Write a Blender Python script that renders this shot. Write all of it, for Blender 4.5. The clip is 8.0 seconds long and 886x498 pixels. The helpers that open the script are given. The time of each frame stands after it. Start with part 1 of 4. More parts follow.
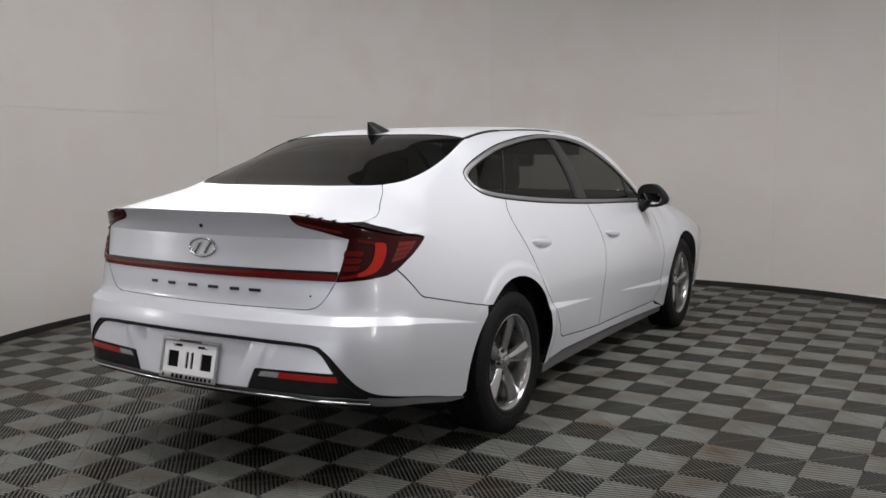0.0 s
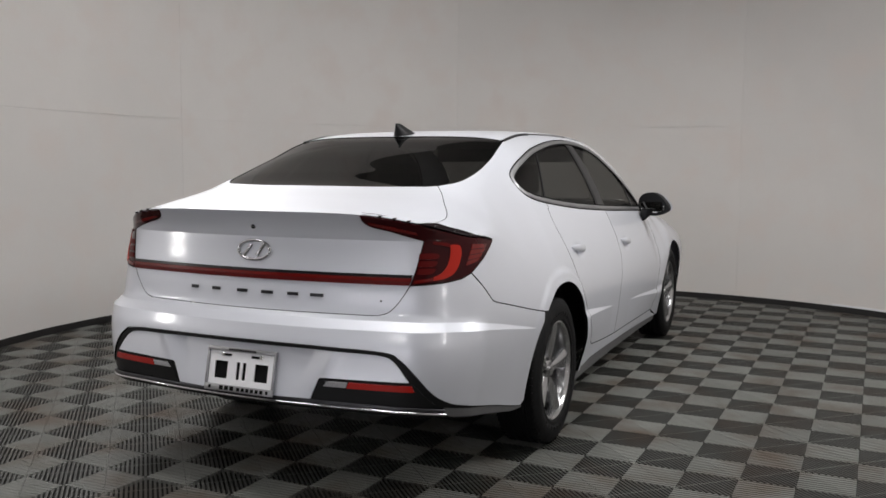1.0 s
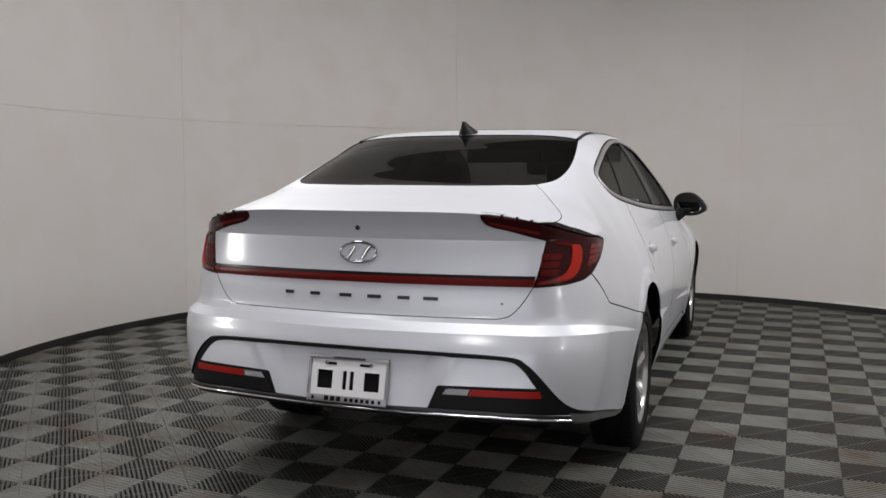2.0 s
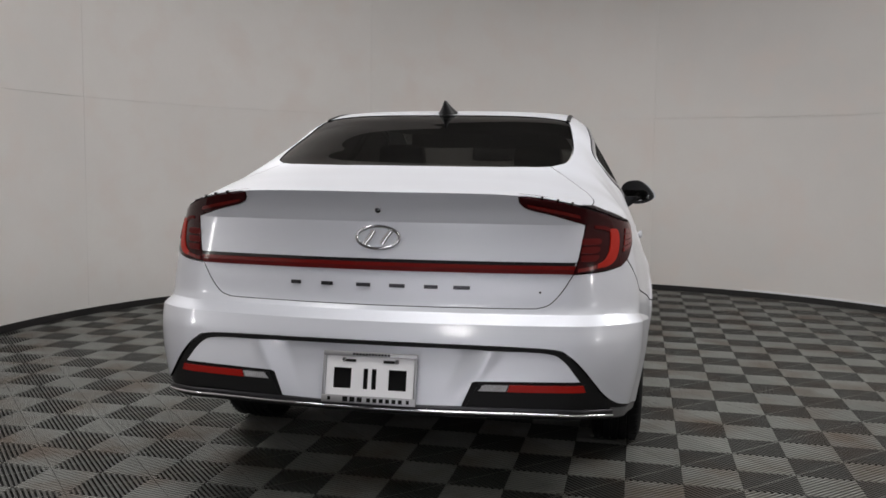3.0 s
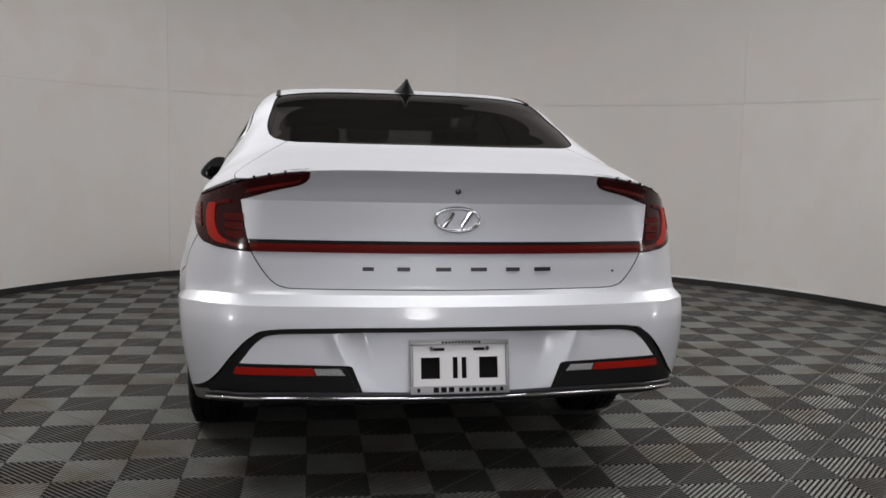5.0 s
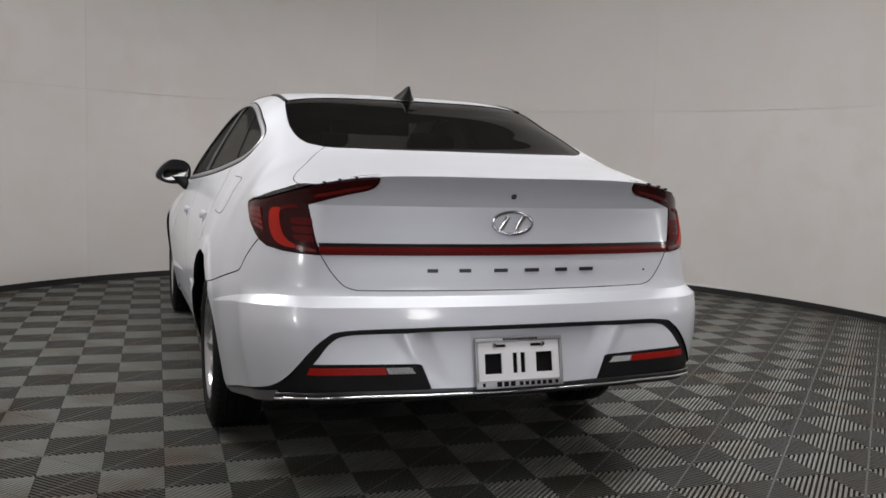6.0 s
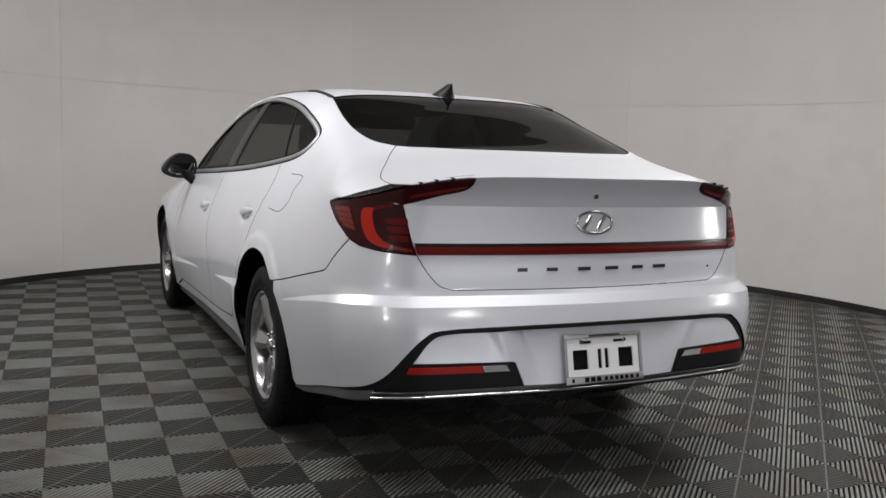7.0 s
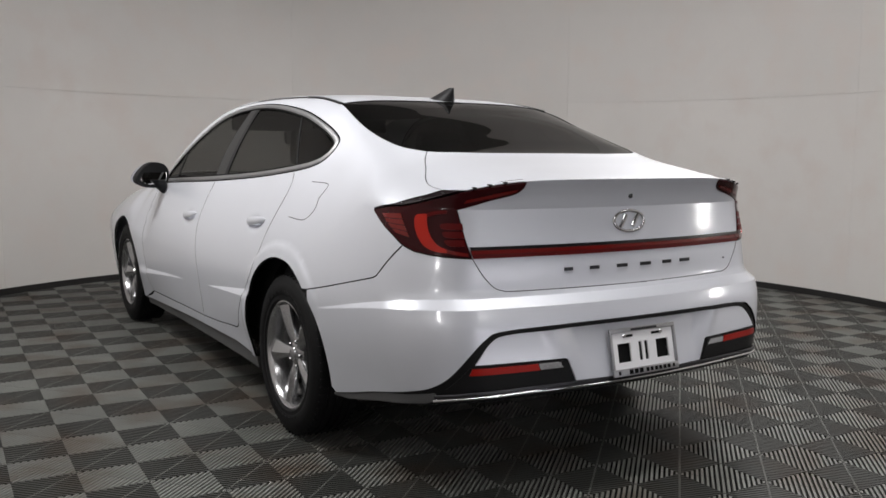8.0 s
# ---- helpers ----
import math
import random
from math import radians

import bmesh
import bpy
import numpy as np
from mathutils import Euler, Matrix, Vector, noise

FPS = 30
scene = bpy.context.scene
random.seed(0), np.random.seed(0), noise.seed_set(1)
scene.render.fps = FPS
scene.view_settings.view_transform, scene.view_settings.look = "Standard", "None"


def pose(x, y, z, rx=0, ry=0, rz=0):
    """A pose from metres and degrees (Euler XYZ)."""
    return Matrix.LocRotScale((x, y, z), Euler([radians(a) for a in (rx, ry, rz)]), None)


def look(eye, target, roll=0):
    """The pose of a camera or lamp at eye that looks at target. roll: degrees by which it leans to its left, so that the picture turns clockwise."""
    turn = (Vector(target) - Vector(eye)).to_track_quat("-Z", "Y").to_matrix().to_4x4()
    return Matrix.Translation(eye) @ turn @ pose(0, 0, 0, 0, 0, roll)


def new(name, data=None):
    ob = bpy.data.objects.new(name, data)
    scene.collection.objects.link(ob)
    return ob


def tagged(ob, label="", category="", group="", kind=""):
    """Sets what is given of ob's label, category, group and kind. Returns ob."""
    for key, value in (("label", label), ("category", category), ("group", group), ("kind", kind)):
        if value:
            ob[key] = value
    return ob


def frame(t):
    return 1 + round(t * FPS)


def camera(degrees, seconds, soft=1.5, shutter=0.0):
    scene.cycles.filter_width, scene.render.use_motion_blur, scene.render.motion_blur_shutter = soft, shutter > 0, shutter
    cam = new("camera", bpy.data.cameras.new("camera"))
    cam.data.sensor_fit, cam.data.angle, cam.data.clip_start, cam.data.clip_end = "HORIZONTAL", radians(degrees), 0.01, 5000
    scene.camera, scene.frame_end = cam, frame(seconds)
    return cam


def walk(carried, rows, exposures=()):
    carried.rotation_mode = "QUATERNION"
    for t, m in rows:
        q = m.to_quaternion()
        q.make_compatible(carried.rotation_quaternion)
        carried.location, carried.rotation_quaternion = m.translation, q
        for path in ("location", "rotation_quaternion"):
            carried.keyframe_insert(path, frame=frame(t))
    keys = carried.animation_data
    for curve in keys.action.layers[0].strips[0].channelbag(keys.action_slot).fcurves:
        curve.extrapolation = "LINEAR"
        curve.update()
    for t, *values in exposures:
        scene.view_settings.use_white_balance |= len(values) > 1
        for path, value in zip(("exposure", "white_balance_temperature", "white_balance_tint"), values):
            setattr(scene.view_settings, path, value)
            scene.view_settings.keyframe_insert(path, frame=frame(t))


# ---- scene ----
cam = camera(53.49, 8.0, soft=1.6)
# seconds, eye, yaw, pitch, roll
PATH = [
    (0.0, 2.659, -5.027, 1.310, 30.54, -6.32, 0.41),
    (0.5, 2.300, -5.119, 1.294, 28.11, -5.78, 0.73),
    (1.0, 2.031, -5.207, 1.248, 24.30, -5.31, -0.33),
    (1.5, 1.713, -5.293, 1.218, 21.48, -5.09, -0.23),
    (2.0, 1.374, -5.338, 1.218, 19.98, -4.96, -0.08),
    (2.2, 1.256, -5.345, 1.188, 18.56, -4.80, -0.40),
    (3.3, 0.530, -5.200, 1.161, 7.87, -5.37, -0.70),
    (3.5, 0.397, -5.175, 1.153, 6.35, -5.23, -0.64),
    (4.0, 0.116, -5.189, 1.137, 1.29, -6.53, -0.47),
    (4.2, -0.050, -5.190, 1.132, -1.40, -6.55, -0.53),
    (5.3, -0.750, -5.166, 1.130, -13.98, -5.90, -1.50),
    (5.5, -0.900, -5.162, 1.148, -16.34, -6.09, -1.56),
    (6.0, -1.227, -5.140, 1.132, -19.93, -5.72, -1.69),
    (6.5, -1.476, -5.046, 1.153, -22.53, -5.87, -1.64),
    (7.0, -1.751, -4.962, 1.157, -25.01, -6.35, -1.90),
    (7.5, -2.021, -4.917, 1.129, -28.28, -5.60, -1.09),
    (8.0, -2.229, -4.768, 1.175, -31.95, -6.39, -0.45),
]
walk(cam, [(t, pose(x, y, z, 90 + pitch, roll, yaw)) for t, x, y, z, yaw, pitch, roll in PATH])

# ---- light ----
world = bpy.data.worlds.new("studio_world")
world.use_nodes = True
world.node_tree.nodes["Background"].inputs[0].default_value = (0.75, 0.77, 0.8, 1)
world.node_tree.nodes["Background"].inputs[1].default_value = 0.02
scene.world = world
scene.view_settings.exposure = 0.0


def area_lamp(name, x, y, z, sx, sy, watts, target, colour=(1, 0.985, 0.975), spread=180):
    data = bpy.data.lights.new(name, "AREA")
    data.shape, data.size, data.size_y, data.energy, data.color = "RECTANGLE", sx, sy, watts, colour
    data.spread = radians(spread)
    ob = new(name, data)
    ob.matrix_world = look((x, y, z), target)
    return ob


# place, aim, width, height, watts and spread of the panel lights that hang under the ceiling
# unseen fill is added: y -3.05 and -5.0 for tail, tilted pair for flanks
CEILING_LIGHTS = [((0.48, -1.0, 4.08), (0.48, -0.999, 0), 1.8, 1.8, 14, 150), ((0.48, -3.05, 4.08), (0.48, -3.049, 0), 2.2, 0.7, 24, 110),
                  ((-2.45, -0.4, 3.70), (0.9, -0.4, 0.5), 1.0, 1.8, 74, 120), ((3.40, -0.4, 3.70), (0.0, -0.4, 0.5), 1.0, 1.8, 62, 120),
                  ((-1.9, -5.0, 4.08), (-1.9, -4.999, 0), 0.8, 1.6, 26, 180), ((2.9, -5.0, 4.08), (2.9, -4.999, 0), 0.8, 1.6, 16, 180),
                  ((0.30, -7.1, 2.40), (0.45, -2.5, 0.7), 0.5, 0.3, 5, 120)]
CENTRE_X, CENTRE_Y, RADIUS = 0.48, -0.2, 3.76
CEILING_Z = 4.2
# x, y, z, width, height, watts of the upright panel lights at the ends of the curved wall
WALL_LIGHTS = [(-2.86, -4.1, 1.24, 0.22, 0.13, 5), (3.82, -4.1, 1.24, 0.22, 0.13, 4.5)]
# middle, width, height and watts of the frosted bay door behind the path
BAY_X, BAY_Z, BAY_WIDE, BAY_HIGH, BAY_WATTS = 0.45, 0.50, 3.2, 0.7, 11
for place, aim, sx, sy, watts, spread in CEILING_LIGHTS:
    area_lamp("unseen_panel_lamp", *(Vector(place) + (Vector(aim) - Vector(place)).normalized() * 0.03), sx - 0.06, sy - 0.06, watts, aim, spread=spread)


for lx, ly, lz, sx, sy, watts in WALL_LIGHTS:
    area_lamp("wall_lamp", lx + (0.07 if lx < 0 else -0.07), ly, lz, sx - 0.04, sy - 0.04, watts, (0.48, -2.2, 0.6), (1, 0.98, 0.97))


area_lamp("bay_daylight", BAY_X, -7.30, BAY_Z, BAY_WIDE, BAY_HIGH, BAY_WATTS, (BAY_X, 0, BAY_Z), (0.83, 0.81, 1.0))


# ---- materials ----
def material(name, colour, rough=0.5, metal=0.0, coat=0.0, grain=0.0, scale=40.0, bump=0.0, stain=0.0, stain_scale=2.5, spread=0.0, soil=None, **extra):
    """A surface with fine grain, broad stains, relief and a spread from piece to piece."""
    mat = bpy.data.materials.new(name)
    mat.use_nodes = True
    nodes, links = mat.node_tree.nodes, mat.node_tree.links
    shader = nodes["Principled BSDF"]
    shader.inputs["Base Color"].default_value = (*colour, 1)
    shader.inputs["Roughness"].default_value = rough
    shader.inputs["Metallic"].default_value = metal
    shader.inputs["Coat Weight"].default_value = coat
    shader.inputs["Coat Roughness"].default_value = 0.04
    for key, value in extra.items():
        shader.inputs[key.replace("_", " ")].default_value = value
    if not (grain or bump or stain or spread):
        return mat
    coords = nodes.new("ShaderNodeTexCoord")
    fine = nodes.new("ShaderNodeTexNoise")
    fine.inputs["Scale"].default_value, fine.inputs["Detail"].default_value = scale, 6
    broad = nodes.new("ShaderNodeTexNoise")
    broad.inputs["Scale"].default_value, broad.inputs["Detail"].default_value, broad.inputs["Roughness"].default_value = stain_scale, 5, 0.6
    geo = nodes.new("ShaderNodeNewGeometry")
    links.new(coords.outputs["Object"], fine.inputs["Vector"])
    links.new(geo.outputs["Position"], broad.inputs["Vector"])

    def scaled(socket, amount, centre=0.5):
        node = nodes.new("ShaderNodeMath")
        node.operation = "MULTIPLY_ADD"
        links.new(socket, node.inputs[0])
        node.inputs[1].default_value, node.inputs[2].default_value = amount, 1 - amount * centre
        return node.outputs[0]

    def times(a, b):
        node = nodes.new("ShaderNodeMath")
        node.operation = "MULTIPLY"
        links.new(a, node.inputs[0])
        links.new(b, node.inputs[1])
        return node.outputs[0]

    value = times(scaled(fine.outputs["Fac"], grain), scaled(broad.outputs["Fac"], stain))
    if spread:
        info = nodes.new("ShaderNodeObjectInfo")
        value = times(value, scaled(info.outputs["Random"], spread))
    tint = nodes.new("ShaderNodeVectorMath")
    tint.operation = "SCALE"
    tint.inputs[0].default_value = colour
    links.new(value, tint.inputs["Scale"])
    base = tint.outputs[0]
    if soil:
        blots, ramp, mix = nodes.new("ShaderNodeTexNoise"), nodes.new("ShaderNodeMapRange"), nodes.new("ShaderNodeMix")
        blots.inputs["Scale"].default_value, blots.inputs["Detail"].default_value = 3.1, 4
        links.new(geo.outputs["Position"], blots.inputs["Vector"])
        links.new(blots.outputs["Fac"], ramp.inputs["Value"])
        for key, v in (("From Min", 0.47), ("From Max", 0.72), ("To Min", 0.0), ("To Max", 0.85)):
            ramp.inputs[key].default_value = v
        mix.data_type = "RGBA"
        links.new(ramp.outputs[0], mix.inputs["Factor"])
        links.new(base, mix.inputs[6])
        mix.inputs[7].default_value = (*soil, 1)
        base = mix.outputs[2]
    links.new(base, shader.inputs["Base Color"])
    roughness = nodes.new("ShaderNodeMath")
    roughness.operation = "MULTIPLY"
    roughness.inputs[1].default_value = rough
    links.new(scaled(broad.outputs["Fac"], min(0.5, stain + grain)), roughness.inputs[0])
    links.new(roughness.outputs[0], shader.inputs["Roughness"])
    if bump:
        relief = nodes.new("ShaderNodeBump")
        relief.inputs["Strength"].default_value, relief.inputs["Distance"].default_value = bump, 0.004
        links.new(fine.outputs["Fac"], relief.inputs["Height"])
        links.new(relief.outputs[0], shader.inputs["Normal"])
    return mat


def glass(name, tint, rough=0.0, even=0.0):
    """Tinted glass: it lets tinted light through and mirrors at its face."""
    mat = bpy.data.materials.new(name)
    mat.use_nodes = True
    nodes, links = mat.node_tree.nodes, mat.node_tree.links
    nodes.remove(nodes["Principled BSDF"])
    clear, gloss, mix, fresnel = (nodes.new("ShaderNode" + k) for k in ("BsdfTransparent", "BsdfGlossy", "MixShader", "Fresnel"))
    clear.inputs["Color"].default_value = (*tint, 1)
    gloss.inputs["Roughness"].default_value = rough
    fresnel.inputs["IOR"].default_value = 1.5
    if even:
        mix.inputs[0].default_value = even
    else:
        links.new(fresnel.outputs[0], mix.inputs[0])
    links.new(clear.outputs[0], mix.inputs[1])
    links.new(gloss.outputs[0], mix.inputs[2])
    links.new(mix.outputs[0], nodes["Material Output"].inputs["Surface"])
    return mat


PAINT = material("pearl_white_paint", (0.655, 0.672, 0.728), 0.42, metal=0.28, coat=0.8, grain=0.03, scale=900, stain=0.03, Coat_Roughness=0.13)
BLACK_PLASTIC = material("black_textured_plastic", (0.007, 0.007, 0.0075), 0.5, grain=0.3, scale=500, bump=0.15, stain=0.2, Specular_IOR_Level=0.2)
GREY_PLASTIC = material("dark_grey_plastic", (0.10, 0.10, 0.102), 0.55, grain=0.25, scale=500, bump=0.15, stain=0.2)
GLOSS_BLACK = material("gloss_black", (0.008, 0.008, 0.009), 0.15, coat=0.5)
PIANO = material("satin_black_pillar", (0.010, 0.010, 0.011), 0.5, Specular_IOR_Level=0.25)
PILLAR = material("satin_grey_pillar", (0.024, 0.024, 0.0245), 0.45, Specular_IOR_Level=0.3)
RUBBER = material("black_rubber", (0.007, 0.007, 0.0075), 0.62, grain=0.3, scale=120, bump=0.2, stain=0.35, stain_scale=8, Specular_IOR_Level=0.14)
# black for seals and hidden parts, and painted shade on panel edges
BLACK_AND_GAP_SHADE = material("black_parts_and_gap_shade", (0.006, 0.006, 0.006), 0.8, Specular_IOR_Level=0.1)
CHROME = material("chrome", (0.72, 0.72, 0.74), 0.08, metal=1.0)
SATIN_CHROME = material("satin_chrome", (0.38, 0.38, 0.39), 0.42, metal=1.0)
ALLOY = material("silver_alloy", (0.44, 0.44, 0.45), 0.22, metal=0.9, grain=0.06, scale=200, stain=0.15, stain_scale=9)
LENS_DARK = material("smoked_red_lens", (0.030, 0.003, 0.004), 0.14, coat=0.1, Specular_IOR_Level=0.15)
LENS_COVER = material("smoked_lamp_cover", (0.008, 0.004, 0.005), 0.4, Specular_IOR_Level=0.06)
LENS_RED = material("red_lens", (0.13, 0.005, 0.004), 0.15, coat=0.3)
LENS_CELL = material("deep_red_lens", (0.085, 0.004, 0.004), 0.4, Specular_IOR_Level=0.1)
LENS_BRIGHT = material("bright_red_light_guide", (0.36, 0.014, 0.006), 0.4, Specular_IOR_Level=0.2)
REFLECTOR = material("red_reflector", (0.30, 0.008, 0.004), 0.3, coat=0.3, Specular_IOR_Level=0.2)
LENS_CLEAR = material("clear_ribbed_lens", (0.42, 0.42, 0.43), 0.22, metal=0.3, coat=0.5, grain=0.7, scale=160)
REAR_TINT = glass("smoked_rear_glass", (0.082, 0.080, 0.077))
SIDE_TINT = glass("smoked_side_glass", (0.15, 0.15, 0.143), even=0.11)
SCREEN = glass("clear_windscreen", (0.78, 0.80, 0.79), even=0.08)
MIRROR = material("mirror_glass", (0.9, 0.9, 0.9), 0.01, metal=1.0)
CLOTH = material("charcoal_cloth", (0.022, 0.022, 0.023), 0.9, grain=0.4, scale=300, bump=0.3, stain=0.2)
TRIM = material("black_cabin_trim", (0.018, 0.018, 0.018), 0.7, grain=0.2, scale=300, stain=0.2)
DARK_CHROME = material("dark_chrome", (0.06, 0.06, 0.065), 0.35, metal=1.0)
STEEL = material("brake_steel", (0.30, 0.29, 0.28), 0.4, metal=0.9, grain=0.2, scale=80, stain=0.3, stain_scale=10)
PLATE_WHITE = material("white_plastic", (0.78, 0.78, 0.80), 0.35, stain=0.05)
DARK_WALL = material("dark_grey_wall_paint", (0.11, 0.11, 0.11), 0.7, grain=0.03, scale=60, stain=0.1)
WALL = material("off_white_wall_paint", (0.70, 0.675, 0.652), 0.62, grain=0.03, scale=60, bump=0.05, stain=0.24, stain_scale=0.55, spread=0.05, soil=(0.70, 0.645, 0.612))
CEIL = material("dark_ceiling_paint", (0.20, 0.197, 0.192), 0.8, grain=0.03, scale=60, stain=0.06)
BASE = material("black_rubber_base", (0.015, 0.014, 0.014), 0.5, stain=0.3)
SLAB = material("near_black_underfloor", (0.010, 0.0098, 0.0095), 0.8, Specular_IOR_Level=0.1, grain=0.3, scale=20, bump=0.2, stain=0.4)
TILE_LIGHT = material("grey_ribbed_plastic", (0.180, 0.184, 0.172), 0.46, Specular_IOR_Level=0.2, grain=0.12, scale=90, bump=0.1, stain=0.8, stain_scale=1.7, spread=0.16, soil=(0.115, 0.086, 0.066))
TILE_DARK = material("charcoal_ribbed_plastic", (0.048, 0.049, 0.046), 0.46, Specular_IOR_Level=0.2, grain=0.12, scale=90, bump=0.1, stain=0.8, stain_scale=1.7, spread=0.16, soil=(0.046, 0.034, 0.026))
DIFFUSER = bpy.data.materials.new("lit_diffuser")
DIFFUSER.use_nodes = True
DIFFUSER.node_tree.nodes["Principled BSDF"].inputs["Emission Color"].default_value = (1, 0.97, 0.94, 1)
DIFFUSER.node_tree.nodes["Principled BSDF"].inputs["Emission Strength"].default_value = 2.0


# ---- mesh tools ----
def link(name, bm, mat, parent=None, label="", smooth=False):
    mesh = bpy.data.meshes.new(name)
    bmesh.ops.recalc_face_normals(bm, faces=bm.faces)
    bm.to_mesh(mesh)
    bm.free()
    for one in (mat if isinstance(mat, (list, tuple)) else (mat,)):
        mesh.materials.append(one)
    if smooth:
        mesh.shade_smooth()
        mesh.set_sharp_from_angle(angle=radians(38))
    ob = new(name, mesh)
    ob.parent = parent
    return tagged(ob, label=label)


part = link


def box(bm, x0, x1, y0, y1, z0, z1, bevel=0.0, m=None):
    made = bmesh.ops.create_cube(bm, size=1)["verts"]
    for v in made:
        v.co = Vector(((x0 + x1) / 2 + v.co.x * (x1 - x0), (y0 + y1) / 2 + v.co.y * (y1 - y0), (z0 + z1) / 2 + v.co.z * (z1 - z0)))
    if bevel:
        edges = list({e for v in made for e in v.link_edges})
        res = bmesh.ops.bevel(bm, geom=edges, offset=bevel, segments=2, affect="EDGES", profile=0.5)
        made = list({v for f in res["faces"] for v in f.verts} | {v for v in made if v.is_valid})
    if m is not None:
        bmesh.ops.transform(bm, matrix=m, verts=[v for v in made if v.is_valid])
    return made


def lathe(bm, profile, axis_m, n=48, arc=(0, 2 * math.pi)):
    """Turn a profile of (radius, height) round the z of axis_m."""
    full = abs(arc[1] - arc[0]) > 6.28
    count = n if full else n + 1
    rings = [[bm.verts.new(axis_m @ Vector((r * math.cos(a), r * math.sin(a), h))) for r, h in profile]
             for a in (arc[0] + (arc[1] - arc[0]) * i / n for i in range(count))]
    for i in range(n):
        a, b = rings[i], rings[(i + 1) % count]
        for j in range(len(profile) - 1):
            bm.faces.new((a[j], b[j], b[j + 1], a[j + 1]))
    return rings


def tube(bm, points, rx, rz=None, up=None, n=8, closed=False):
    """Sweep an oval along points. up: directions for the second radius."""
    rz = rz or rx
    pts = [Vector(p) for p in points]
    rings = []
    for i, p in enumerate(pts):
        a = pts[i - 1] if i or closed else p
        b = pts[(i + 1) % len(pts)] if i < len(pts) - 1 or closed else p
        t = (b - a).normalized()
        u = Vector(up[i]) if up is not None else Vector((0, 0, 1))
        s = t.cross(u).normalized()
        u = s.cross(t).normalized()
        rings.append([bm.verts.new(p + s * (rx * math.cos(k * 2 * math.pi / n)) + u * (rz * math.sin(k * 2 * math.pi / n))) for k in range(n)])
    for i in range(len(rings) - (0 if closed else 1)):
        a, b = rings[i], rings[(i + 1) % len(rings)]
        for k in range(n):
            bm.faces.new((a[k], a[(k + 1) % n], b[(k + 1) % n], b[k]))
    if not closed:
        bm.faces.new(rings[0][::-1])
        bm.faces.new(rings[-1])


def smooth_line(pts, n=8):
    """A rounded line through 2D or 3D points."""
    p = np.array(pts, float)
    q = np.vstack([2 * p[0] - p[1], p, 2 * p[-1] - p[-2]])
    out = []
    for i in range(1, len(q) - 2):
        for k in range(n):
            t = k / n
            out.append(0.5 * (2 * q[i] + (q[i + 1] - q[i - 1]) * t + (2 * q[i - 1] - 5 * q[i] + 4 * q[i + 1] - q[i + 2]) * t * t
                              + (3 * q[i] - q[i - 1] - 3 * q[i + 1] + q[i + 2]) * t ** 3))
    out.append(p[-1])
    return np.array(out)


# ---- the room ----
SEAM_Z, WALL_TOP = 1.65, CEILING_Z
SEAM0, SEAM_STEP = 10.5, 42.5
ARC_END = 116.0


def round_wall_point(deg, r, z):
    a = radians(deg)
    return Vector((CENTRE_X + r * math.sin(a), CENTRE_Y + r * math.cos(a), z))


def curved_slab(name, a0, a1, z0, z1, r0, r1, mat, parent, steps=14, label=""):
    bm = bmesh.new()
    rings = []
    for i in range(steps + 1):
        a = a0 + (a1 - a0) * i / steps
        rings.append([bm.verts.new(round_wall_point(a, r, z)) for r, z in ((r0, z0), (r1, z0), (r1, z1), (r0, z1))])
    for a, b in zip(rings, rings[1:]):
        for k in range(4):
            bm.faces.new((a[k], a[(k + 1) % 4], b[(k + 1) % 4], b[k]))
    bm.faces.new(rings[0])
    bm.faces.new(rings[-1])
    return link(name, bm, mat, parent, label, smooth=True)


